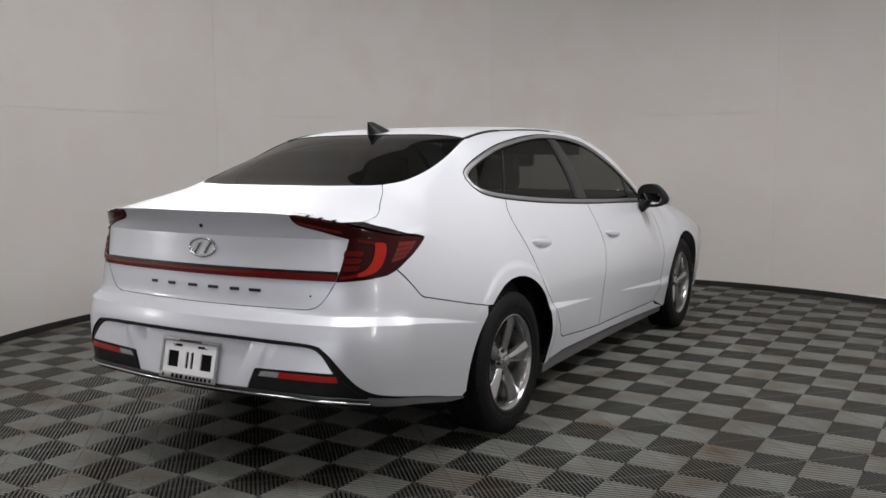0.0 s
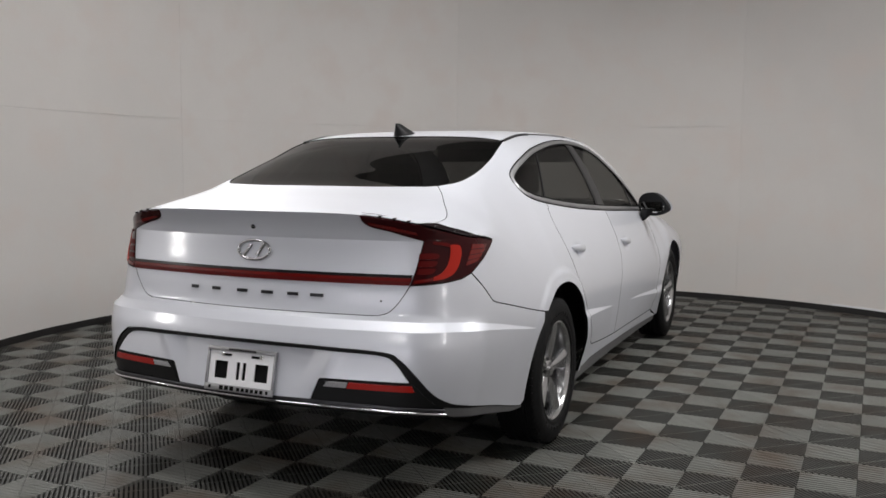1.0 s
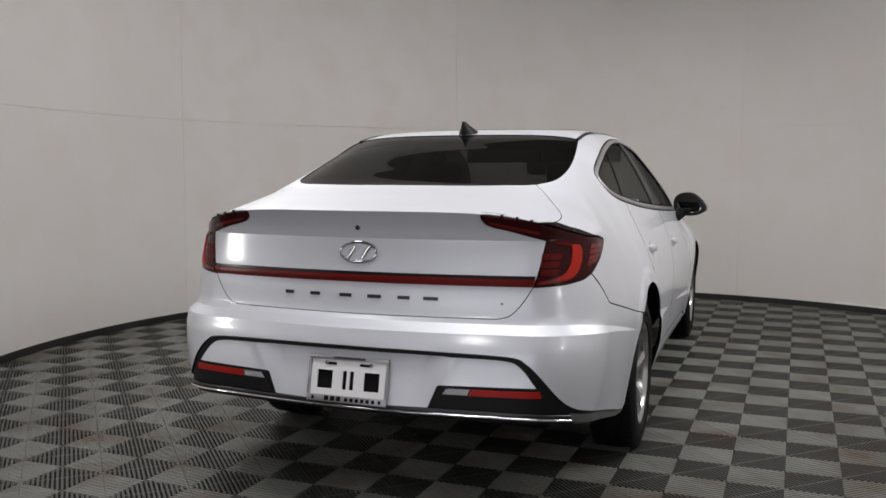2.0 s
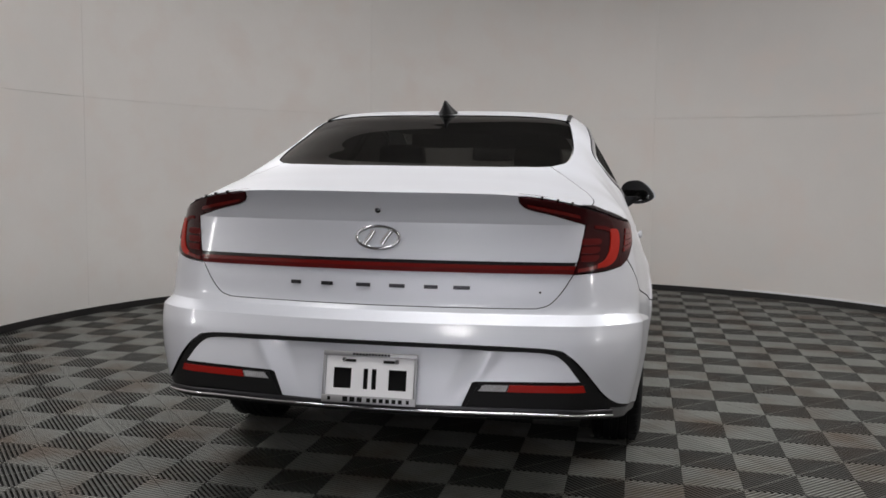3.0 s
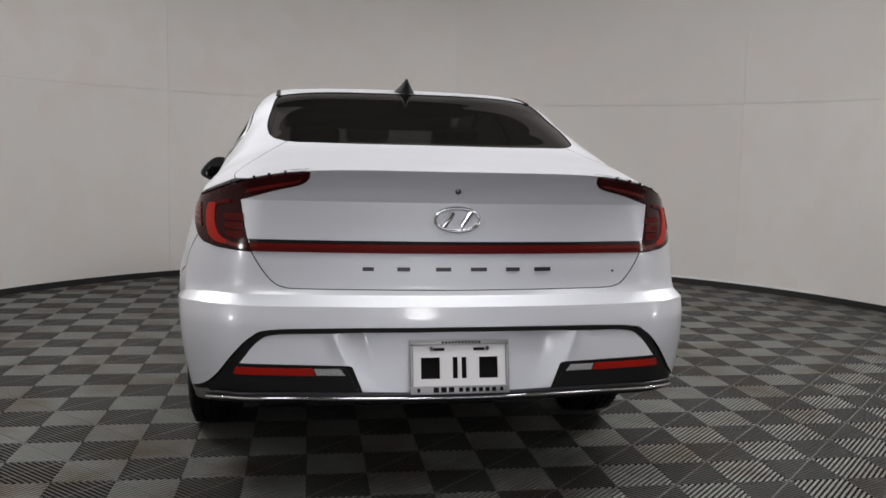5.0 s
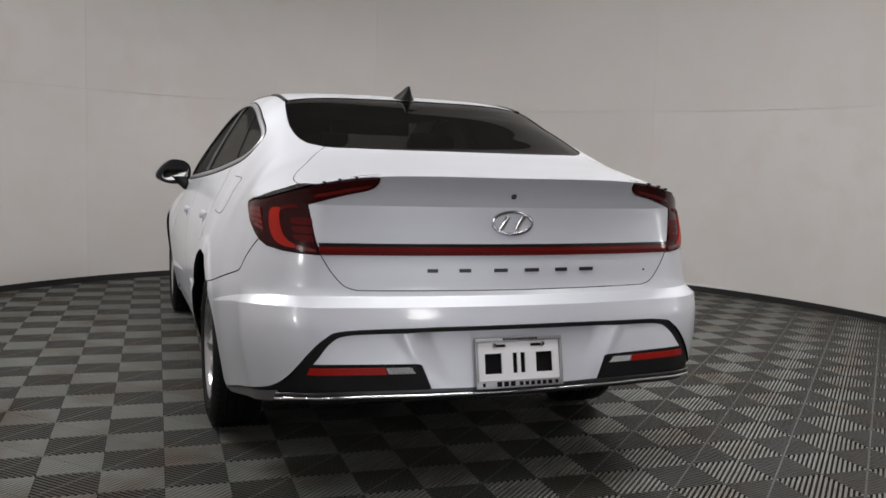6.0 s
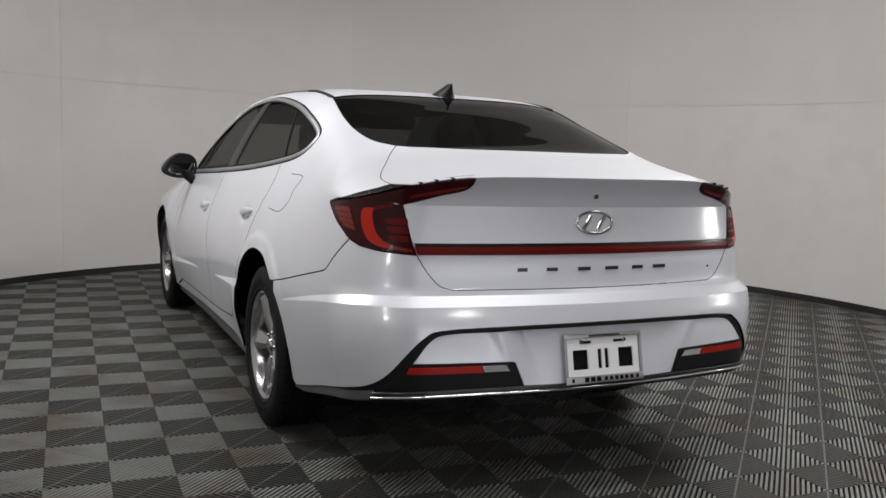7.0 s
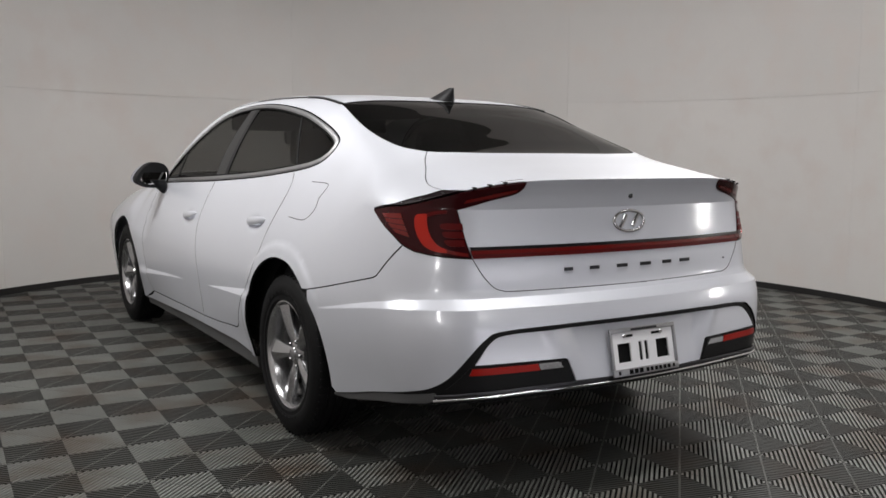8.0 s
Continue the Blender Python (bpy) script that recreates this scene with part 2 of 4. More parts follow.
def build_room():
    floor_slab = bmesh.new()
    box(floor_slab, -3.6, 4.6, -7.4, 4.0, -0.16, -0.022)
    tagged(link("floor", floor_slab, SLAB), "dark subfloor under grey ribbed plastic tiles", "floor", kind="structure")
    curved = tagged(curved_slab("wall_north", -ARC_END - 2, ARC_END + 2, 0, WALL_TOP, RADIUS + 0.012, RADIUS + 0.15, WALL, None, 64),
                    "curved off-white studio wall of large smooth panels", "wall", kind="structure")
    edges = [-ARC_END] + [SEAM0 + SEAM_STEP * k for k in range(-3, 3) if abs(SEAM0 + SEAM_STEP * k) < ARC_END] + [ARC_END]
    gap = 0.008
    for a0, a1 in zip(edges, edges[1:]):
        curved_slab("panel", a0 + gap, a1 - gap, 0.002, SEAM_Z - 0.0014, RADIUS, RADIUS + 0.010, WALL, curved, 24)
        curved_slab("panel", a0 + gap, a1 - gap, SEAM_Z + 0.0014, WALL_TOP - 0.004, RADIUS + 0.001, RADIUS + 0.010, WALL, curved, 24)
    tagged(curved_slab("baseboard", -ARC_END, ARC_END, 0, 0.05, RADIUS - 0.014, RADIUS - 0.001, BASE, None, 64),
           "low black rubber strip along the wall foot", "baseboard", kind="structure")
    tagged(curved_slab("trim", 24, 66, 0.052, 0.068, RADIUS - 0.010, RADIUS - 0.001, PLATE_WHITE, None, 24),
           "thin white strip above the black wall foot", "trim", kind="structure")
    west, east = round_wall_point(-ARC_END, RADIUS, 0), round_wall_point(ARC_END, RADIUS, 0)
    for name, x0, x1, y0, y1 in (("wall_west", west.x - 0.13, west.x - 0.01, -7.4, west.y), ("wall_east", east.x + 0.01, east.x + 0.13, -7.4, east.y),
                                 ("wall_south", west.x - 0.13, east.x + 0.13, -7.52, -7.4)):
        bm = bmesh.new()
        box(bm, x0, x1, y0, y1, 0, CEILING_Z)
        south = name == "wall_south"
        tagged(link(name, bm, DARK_WALL if south else WALL), "plain grey painted wall" if south else "straight off-white painted wall", "wall", kind="structure")
    bm = bmesh.new()
    box(bm, -3.7, 4.7, -7.55, 4.0, CEILING_Z, CEILING_Z + 0.12)
    tagged(link("ceiling", bm, CEIL), "plain dark painted ceiling", "ceiling", kind="structure")
    for place, aim, sx, sy, watts, spread in CEILING_LIGHTS:
        lamp = new("unseen_ceiling_light")
        lamp.matrix_world = look(place, aim)
        tagged(lamp, "unseen flat white panel light added under the dark ceiling", "ceiling light", "panel lights", "thing")
        frame_bm = bmesh.new()
        for k in (-1, 1):
            box(frame_bm, k * sx / 2 - 0.02, k * sx / 2 + 0.02, -sy / 2 - 0.02, sy / 2 + 0.02, -0.02, 0.06)
            box(frame_bm, -sx / 2 + 0.02, sx / 2 - 0.02, k * sy / 2 - 0.02, k * sy / 2 + 0.02, -0.02, 0.06)
        part("frame", frame_bm, PLATE_WHITE, lamp)
        dif = bmesh.new()
        box(dif, -sx / 2 + 0.022, sx / 2 - 0.022, -sy / 2 + 0.022, sy / 2 - 0.022, 0.0, 0.02)
        part("diffuser", dif, DIFFUSER, lamp)
        for k in (-1, 1):
            rod = bmesh.new()
            top = lamp.matrix_world.inverted() @ Vector((place[0], place[1] + k * 0.25, CEILING_Z))
            foot = lamp.matrix_world.inverted() @ Vector((place[0], place[1] + k * 0.25, place[2]))
            tube(rod, [foot, top], 0.01, up=[(1, 0.3, 0)] * 2)
            part("hanger", rod, DARK_WALL, lamp, smooth=True)
    bay = tagged(new("window_1"), "low frosted window band letting in daylight", "window", kind="structure")
    bay.location = (BAY_X, -7.39, BAY_Z)
    for k in range(2):
        pane = bmesh.new()
        box(pane, -BAY_WIDE / 2, BAY_WIDE / 2, 0, 0.03, -BAY_HIGH / 2 + k * BAY_HIGH / 2 + 0.02, -BAY_HIGH / 2 + (k + 1) * BAY_HIGH / 2 - 0.02)
        part("pane", pane, DIFFUSER, bay)
    rails = bmesh.new()
    for k in range(3):
        z = -BAY_HIGH / 2 + k * BAY_HIGH / 2
        box(rails, -BAY_WIDE / 2 - 0.05, BAY_WIDE / 2 + 0.05, 0, 0.045, z - 0.019, z + 0.019)
    part("window_frame", rails, DARK_WALL, bay)
    for lx, ly, lz, sx, sy, watts in WALL_LIGHTS:
        lamp = new("wall_light")
        lamp.matrix_world = Matrix.Translation((lx, ly, lz)) @ pose(0, 0, 0, 0, 90 if lx < 0 else -90, 0)
        tagged(lamp, "upright white panel light on the wall", "wall light", "upright lights", "thing")
        frame_bm = bmesh.new()
        box(frame_bm, -sy / 2 - 0.01, sy / 2 + 0.01, -sx / 2 - 0.01, sx / 2 + 0.01, -0.03, 0.02, 0.006)
        part("housing", frame_bm, PLATE_WHITE, lamp)
        dif = bmesh.new()
        box(dif, -sy / 2, sy / 2, -sx / 2, sx / 2, 0.022, 0.03)
        part("diffuser", dif, DIFFUSER, lamp)


build_room()


# ---- the car: one smooth body that all panels lie on ----
def curve(*pts):
    """Smooth curve through knots, without overshoot."""
    xs, ys = np.array(pts, float).T
    h, d = np.diff(xs), np.diff(ys) / np.diff(xs)
    m = np.zeros(len(xs))
    m[0], m[-1] = d[0], d[-1]
    for i in range(1, len(xs) - 1):
        if d[i - 1] * d[i] > 0:
            a, b = 2 * h[i] + h[i - 1], h[i] + 2 * h[i - 1]
            m[i] = (a + b) / (a / d[i - 1] + b / d[i])

    def f(x):
        x = np.clip(x, xs[0], xs[-1])
        i = np.clip(np.searchsorted(xs, x) - 1, 0, len(h) - 1)
        t = (x - xs[i]) / h[i]
        return (ys[i] * (1 + 2 * t) * (1 - t) ** 2 + m[i] * h[i] * t * (1 - t) ** 2
                + ys[i + 1] * t * t * (3 - 2 * t) + m[i + 1] * h[i] * t * t * (t - 1))
    return f


def step(a, b, x):
    t = np.clip((x - a) / (b - a), 0, 1)
    return t * t * (3 - 2 * t)


def rounded(a, b, r):
    """Intersection of two solids with an edge of radius r."""
    return np.minimum(-r, np.maximum(a, b)) + np.hypot(np.maximum(r + a, 0), np.maximum(r + b, 0))


WAIST = curve((-2.6, .815), (-2.2, .86), (-1.9, .905), (-1.42, .93), (-.7, .915), (0, .912), (.8, .918), (1.42, .925), (1.9, .90), (2.45, .80))
BELT_Z = curve((-2.5, 1.10), (-1.6, 1.10), (-1.26, 1.085), (-.8, 1.052), (-.16, 1.019), (.6, .98), (1.3, .95), (2.4, .80))
BELT_W = curve((-2.5, .75), (-2.1, .772), (-1.6, .757), (-1.26, .785), (-.8, .81), (-.2, .825), (.6, .825), (1.3, .80), (2.4, .70))
ROOF = curve((-2.6, 1.062), (-2.497, 1.083), (-2.25, 1.125), (-2.0, 1.172), (-1.8, 1.235), (-1.5, 1.335), (-1.25, 1.402), (-.9, 1.440), (-.4, 1.453), (0, 1.447), (.3, 1.418), (.6, 1.335), (.95, 1.17), (1.2, 1.03), (1.35, .99), (1.8, .93), (2.2, .83), (2.45, .68))
TAIL_LOW = curve((.15, -2.30), (.28, -2.49), (.38, -2.557), (.50, -2.553), (.60, -2.546), (.664, -2.530))
TAIL_SHELF = curve((.664, -2.530), (.679, -2.511), (.694, -2.492))
TAIL_HIGH = curve((.694, -2.492), (.715, -2.481), (.80, -2.472), (.865, -2.464), (.93, -2.455), (.982, -2.449))
SHELF_Z = curve((-2.6, .664), (-2.40, .664), (-2.31, .659), (-2.17, .645), (-1.975, .617), (-1.775, .586), (-1.4, .54))


def shelf_grow(y):
    """How far the bumper's shelf has opened, from its point at the wheel arch."""
    return np.clip((-1.78 - y) / .55, 0, 1)
TAIL_LIP = curve((.982, -2.449), (1.02, -2.460), (1.05, -2.475), (1.083, -2.497), (1.15, -2.53))


def TAIL(z):
    """Profile of the tail: bumper, lid and lip meet in creases."""
    return np.where(z < .664, TAIL_LOW(z), np.where(z < .694, TAIL_SHELF(z), np.where(z < .982, TAIL_HIGH(z), TAIL_LIP(z))))


CROWN = curve((-2.4, .36), (-2.1, .34), (-1.9, .45), (-1.75, .58), (-1.5, .75), (-1.3, .5), (-1.0, .12), (.1, .12), (.45, .5), (.8, .8), (1.1, .45), (1.35, .15), (2.0, .12))
NOSE = curve((.15, 2.20), (.3, 2.34), (.6, 2.40), (.8, 2.30), (.95, 2.1), (1.2, 1.6))


HANDLES = ((-1.06, .858), (-.055, .822))


def crease_z(y):
    """Height of the crease along the foot of the doors."""
    return .463 - .058 * y - .015 * step(.2, .95, y)


def side(y, z):
    """Half width of the body."""
    w0, wb, zb = WAIST(y), BELT_W(y), BELT_Z(y)
    up = np.clip((z - .62) / (zb - .62), 0, 1)
    down = np.clip((.62 - z) / .42, 0, 1.2)
    over = np.maximum(z - zb, 0)
    w = w0 - (w0 - wb) * up ** 1.8 - .055 * down ** 1.6 - .49 * over - .25 * over ** 2
    for axle in (-1.42, 1.42):
        r = np.hypot(y - axle, z - .335)
        w = w + (.009 * (1 - step(.440, .478, r)) * step(-1.82, -1.68, y) if axle < 0 else .006 * (1 - step(.38, .62, r))) * step(.1, .3, z)
    # bumper shoulder that runs to the wheel arch, and the lower door crease
    grow = shelf_grow(y)
    w = w + .019 * grow * (1 - np.clip((z - SHELF_Z(y)) / (.004 + .026 * grow), 0, 1)) * step(.30, .56, z)
    zc = crease_z(y)
    grow = np.clip(np.where(y < -.2, (-.40 - y) / .58, (y - .05) / .88), 0, 1)
    w = w + .016 * grow * (1 - np.clip((z - zc) / (.003 + .027 * grow), 0, 1)) * step(.26, .44, z) * step(-1.14, -1.0, y) * (1 - step(.95, 1.10, y))
    # hollows behind the door handles
    for hy, hz in HANDLES:
        w = w - .014 * np.exp(-((y - hy - .02) / .055) ** 2 - ((z - hz + .008) / .026) ** 2)
    return w


def top_z(x, y):
    x = np.abs(x)
    return ROOF(y) - .02 * x * x - .10 * x ** 4 - CROWN(y) * x ** 6


def solid(p):
    x, y, z = np.abs(p[..., 0]), p[..., 1], p[..., 2]
    flank = x - side(y, z)
    tail = TAIL(z + (.664 - SHELF_Z(np.minimum(y, -2.2))) * (1 - step(.70, .80, z))) + .155 * x * x - y
    nose = y - NOSE(z) + .16 * x * x
    top = z - top_z(x, y)
    body = rounded(rounded(flank, tail, .20), nose, .22)
    return rounded(body, top, .008 + .060 * step(-2.06, -1.80, y))


def deck_field(p):
    """The upper skin alone, so that the deck stays flat up to its edge."""
    return p[..., 2] - top_z(p[..., 0], p[..., 1])


def lid_field(p):
    """Flank and tail without the upper skin, so that the lid stays flat up to the lip."""
    x, y, z = np.abs(p[..., 0]), p[..., 1], p[..., 2]
    return rounded(x - side(y, z), TAIL(z) + .155 * x * x - y, .20)


def cast(start, way, far=2.6, field=None):
    """Where rays from inside leave the body."""
    start, way = np.broadcast_arrays(np.asarray(start, float), np.asarray(way, float))
    lo, hi = np.zeros(start.shape[:-1]), np.full(start.shape[:-1], far)
    for _ in range(40):
        mid = (lo + hi) / 2
        out = (field or solid)(start + mid[..., None] * way) > 0
        lo, hi = np.where(out, lo, mid), np.where(out, mid, hi)
    return start + lo[..., None] * way


def normals(p, field=None):
    d, g, field = 1e-3, np.empty(p.shape), field or solid
    for k in range(3):
        e = np.zeros(3)
        e[k] = d
        g[..., k] = field(p + e) - field(p - e)
    return g / np.linalg.norm(g, axis=-1, keepdims=True)


class Chart:
    """A flat map of part of the body: to_map takes places to it, to_body brings them back."""

    def __init__(self, to_map, rays):
        self.to_map, self.rays = to_map, rays

    def to_body(self, uv):
        return cast(*self.rays(np.asarray(uv, float)))


def columns(*cols):
    return np.stack(np.broadcast_arrays(*cols), -1)


FLANK = Chart(lambda p: columns(p[..., 1], .8 * np.arctan2(p[..., 2] - .72, p[..., 0])),
              lambda q: (columns(0., q[..., 0], .72), columns(np.cos(q[..., 1] / .8), 0., np.sin(q[..., 1] / .8))))
REAR_WRAP = Chart(lambda p: columns(.8 * np.arctan2(p[..., 0], -p[..., 1] - 1.62), p[..., 2]),
                  lambda q: (columns(0., -1.62, q[..., 1]), columns(np.sin(q[..., 0] / .8), -np.cos(q[..., 0] / .8), 0.)))
FRONT_WRAP = Chart(lambda p: columns(.8 * np.arctan2(p[..., 0], p[..., 1] - 1.5), p[..., 2]),
                   lambda q: (columns(0., 1.5, q[..., 1]), columns(np.sin(q[..., 0] / .8), np.cos(q[..., 0] / .8), 0.)))


class UpperChart(Chart):
    """Seen from above; at the overhanging lip it takes the deck's own height."""

    def to_body(self, uv):
        uv = np.asarray(uv, float)
        deck = top_z(uv[..., 0], uv[..., 1])
        start = columns(uv[..., 0], uv[..., 1], deck - np.where(uv[..., 1] < -2.26, .010, .06))
        p = cast(start, np.array((0, 0, 1.)), .3)
        p[..., 2] = np.where(solid(start) > 0, np.where(uv[..., 1] < -2.0, deck - .003, p[..., 2]), p[..., 2])
        own = (1 - step(-2.06, -1.9, uv[..., 1])) * (1 - step(.68, .72, np.abs(uv[..., 0])))
        p[..., 2] += (deck - p[..., 2]) * own
        return p


UPPER = UpperChart(lambda p: p[..., :2], None)
TAIL_FACE = Chart(lambda p: p[..., [0, 2]], lambda q: (columns(q[..., 0], -2.05, q[..., 1]), columns(0., -1., 0.)))


class LidChart(Chart):
    """The lid's skin, which runs on past the lip's rounding."""

    def to_body(self, uv):
        return cast(*self.rays(np.asarray(uv, float)), field=lid_field)


LID_FACE = LidChart(TAIL_FACE.to_map, TAIL_FACE.rays)


def on_flank(pts):
    p = np.array(pts, float)
    return cast(columns(0., p[:, 0], p[:, 1]), np.array((1., 0, 0)))


def on_top(pts):
    return UPPER.to_body(np.array(pts, float))


def on_tail(pts):
    p = np.array(pts, float)
    return cast(columns(p[:, 0], -2.05, p[:, 1]), np.array((0, -1., 0)))


def flip(p):
    return np.array(p)[::-1] * (-1, 1, 1)


def both(half):
    """Close a half outline, that starts and ends at x = 0, with its mirror image."""
    half = np.array(half)
    return np.vstack([half, flip(half)[1:-1]])


def subdivide(loop, ds):
    out = []
    for a, b in zip(loop, np.roll(loop, -1, 0)):
        n = max(1, int(math.ceil(np.linalg.norm(b - a) / ds)))
        out += [a + (b - a) * k / n for k in range(n)]
    out = np.array(out)
    keep = np.linalg.norm(out - np.roll(out, 1, 0), axis=1) > 2e-4
    return out[keep]


def shrink(loop, d):
    t = np.roll(loop, -1, 0) - np.roll(loop, 1, 0)
    t /= np.linalg.norm(t, axis=1, keepdims=True) + 1e-12
    area = np.sum(loop[:, 0] * np.roll(loop[:, 1], -1) - loop[:, 1] * np.roll(loop[:, 0], -1))
    side_n = np.stack([-t[:, 1], t[:, 0]], 1) * (1 if area > 0 else -1)
    return loop + side_n * d


def inside(pts, loop):
    x, y = pts[:, 0:1], pts[:, 1:2]
    a, b = loop, np.roll(loop, -1, 0)
    cross = ((a[:, 1] > y) != (b[:, 1] > y)) & (x < (b[:, 0] - a[:, 0]) * (y - a[:, 1]) / (b[:, 1] - a[:, 1] + 1e-15) + a[:, 0])
    return cross.sum(1) % 2 == 1


def clear_of(pts, loop, d):
    keep = np.ones(len(pts), bool)
    for k in range(0, len(pts), 2000):
        q = pts[k:k + 2000]
        keep[k:k + 2000] = (((q[:, None] - loop[None]) ** 2).sum(2).min(1) > d * d)
    return keep


def panel(name, outline, chart, mat, parent, holes=(), grid=.022, gap=.0022, lift=0.0, thick=.012, mirrored=False, label="", lines=(), seam=True, field=None, sink=None):
    """A sheet of the body within an outline of places on it, with turned-in edges."""
    from mathutils.geometry import delaunay_2d_cdt
    loops = [shrink(subdivide(chart.to_map(np.asarray(outline)), grid * .55), gap)]
    loops += [shrink(subdivide(chart.to_map(np.asarray(h)), grid * .55), -gap) for h in holes]
    rim = np.vstack(loops)
    lo, hi = rim.min(0), rim.max(0)
    gu, gv = np.meshgrid(np.arange(lo[0], hi[0], grid), np.arange(lo[1], hi[1], grid))
    gu[1::2] += grid / 2
    pts = np.stack([gu.ravel(), gv.ravel()], 1)
    pts = pts[inside(pts, loops[0])]
    for h in loops[1:]:
        pts = pts[~inside(pts, h)]
    pts = pts[clear_of(pts, rim, grid * .5)]
    if len(lines):
        feature = chart.to_map(np.vstack(lines))
        feature = feature[inside(feature, loops[0])]
        feature = feature[clear_of(feature, rim, grid * .3)]
        if len(feature):
            pts = np.vstack([pts[clear_of(pts, feature, grid * .45)], feature])
    edges, k = [], 0
    for loop in loops:
        edges += [(k + i, k + (i + 1) % len(loop)) for i in range(len(loop))]
        k += len(loop)
    res = delaunay_2d_cdt([Vector(p) for p in np.vstack([rim, pts])], edges, [], 0, 1e-6)
    uv = np.array([tuple(v) for v in res[0]])
    tris = np.array(res[2])
    mid = uv[tris].mean(1)
    keep = inside(mid, loops[0])
    for h in loops[1:]:
        keep &= ~inside(mid, h)
    tris = tris[keep]
    co = chart.to_body(uv)
    nor = normals(co, field)
    face_n = np.cross(co[tris[:, 1]] - co[tris[:, 0]], co[tris[:, 2]] - co[tris[:, 0]])
    back = (face_n * nor[tris].mean(1)).sum(1) < 0
    tris[back] = tris[back][:, ::-1]
    co = co + nor * lift
    if sink:
        co = co + nor * sink(np.abs(uv[:, 0]), uv[:, 1])[:, None]
        face_n = np.cross(co[tris[:, 1]] - co[tris[:, 0]], co[tris[:, 2]] - co[tris[:, 0]])
        nor = np.zeros(co.shape)
        for k in range(3):
            np.add.at(nor, tris[:, k], face_n)
        nor /= np.linalg.norm(nor, axis=1, keepdims=True) + 1e-12
    count = {}
    for t in tris:
        for a, b in ((t[0], t[1]), (t[1], t[2]), (t[2], t[0])):
            count[(a, b)] = 1
    border = [(a, b) for a, b in count if (b, a) not in count]
    verts, faces, flat = co.tolist(), tris.tolist(), len(tris)
    where = {}

    def twin(i, deep):
        if (i, deep) not in where:
            where[i, deep] = len(verts)
            verts.append((co[i] - nor[i] * (thick if deep else 0)).tolist())
        return where[i, deep]
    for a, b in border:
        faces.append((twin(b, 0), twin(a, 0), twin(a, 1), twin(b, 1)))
    if mirrored:
        verts = [(-x, y, z) for x, y, z in verts]
        faces = [tuple(f)[::-1] for f in faces]
        nor = nor * (-1, 1, 1)
    mesh = bpy.data.meshes.new(name)
    mesh.from_pydata(verts, [], faces)
    mesh.materials.append(mat)
    # edges of painted panels turn black: the shade in the gaps, as colour
    mesh.materials.append(BLACK_AND_GAP_SHADE if mat == PAINT and seam else mat)
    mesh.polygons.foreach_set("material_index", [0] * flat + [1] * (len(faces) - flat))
    mesh.shade_smooth()
    smooth_n = []
    for f in mesh.polygons:
        for i in f.vertices:
            smooth_n.append(tuple(nor[i]) if f.index < flat else tuple(f.normal))
    mesh.normals_split_custom_set(smooth_n)
    ob = new(name, mesh)
    ob.parent = parent
    return tagged(ob, label=label)


def ribbon(name, places, mat, parent, wide, high, lift=0.0, mirrored=False, closed=False, label=""):
    """A moulding along places on the body."""
    p = np.asarray(places)
    nor = normals(p)
    p = p + nor * lift
    if mirrored:
        p, nor = p * (-1, 1, 1), nor * (-1, 1, 1)
    bm = bmesh.new()
    tube(bm, p, wide, high, up=nor, n=10, closed=closed)
    return part(name, bm, mat, parent, label, smooth=True)


# ---- lines that the panels share, right side ----
DLO_LOW = on_flank(smooth_line([(.74, .968), (.27, .988), (-.335, 1.015), (-.87, 1.048), (-1.268, 1.086), (-1.428, 1.114), (-1.486, 1.146), (-1.506, 1.184)]))
DLO_TOP = on_flank(smooth_line([(-1.506, 1.184), (-1.490, 1.213), (-1.430, 1.245), (-1.320, 1.285), (-1.150, 1.329), (-.990, 1.356), (-.74, 1.384), (-.50, 1.399), (-.30, 1.399), (-.07, 1.386), (.16, 1.345), (.36, 1.262), (.51, 1.172), (.645, 1.062), (.72, .992), (.74, .968)]))
GUTTER = on_top(smooth_line([(.60, .62), (.575, .35), (.56, 0), (.555, -.5), (.555, -.9), (.557, -1.25)]))
PILLAR_A = on_top(smooth_line([(.685, 1.1), (.655, .9), (.60, .62)]))
GLASS_SIDE = on_top(smooth_line([(.557, -1.25), (.578, -1.40), (.595, -1.58), (.594, -1.72), (.575, -1.84), (.525, -1.925)]))
GLASS_FOOT = on_top(smooth_line([(.525, -1.925), (.46, -1.965), (.28, -2.012), (0, -2.022)]))
DECK_CUT = on_top(smooth_line([(.525, -1.925), (.575, -1.995), (.625, -2.085), (.676, -2.17), (.694, -2.23), (.690, -2.302)]))


def ridge(turns, down=.004):
    """The sharp edge between deck and tail, at angles round the corner."""
    u, z = .8 * np.radians(turns), np.full(len(turns), 1.0)
    for _ in range(30):
        p = REAR_WRAP.to_body(columns(u, z))
        z = .6 * z + .4 * (top_z(p[:, 0], p[:, 1]) - down)
    return REAR_WRAP.to_body(columns(u, z))


LIP = ridge(np.linspace(0, 28.8, 16))


def lip_edge():
    """Where the deck's skin and the lid's skin would meet without a rounding."""
    p = LIP.copy()
    for _ in range(6):
        p = LID_FACE.to_body(p[:, [0, 2]])
        p[:, 2] = top_z(p[:, 0], p[:, 1])
    return p


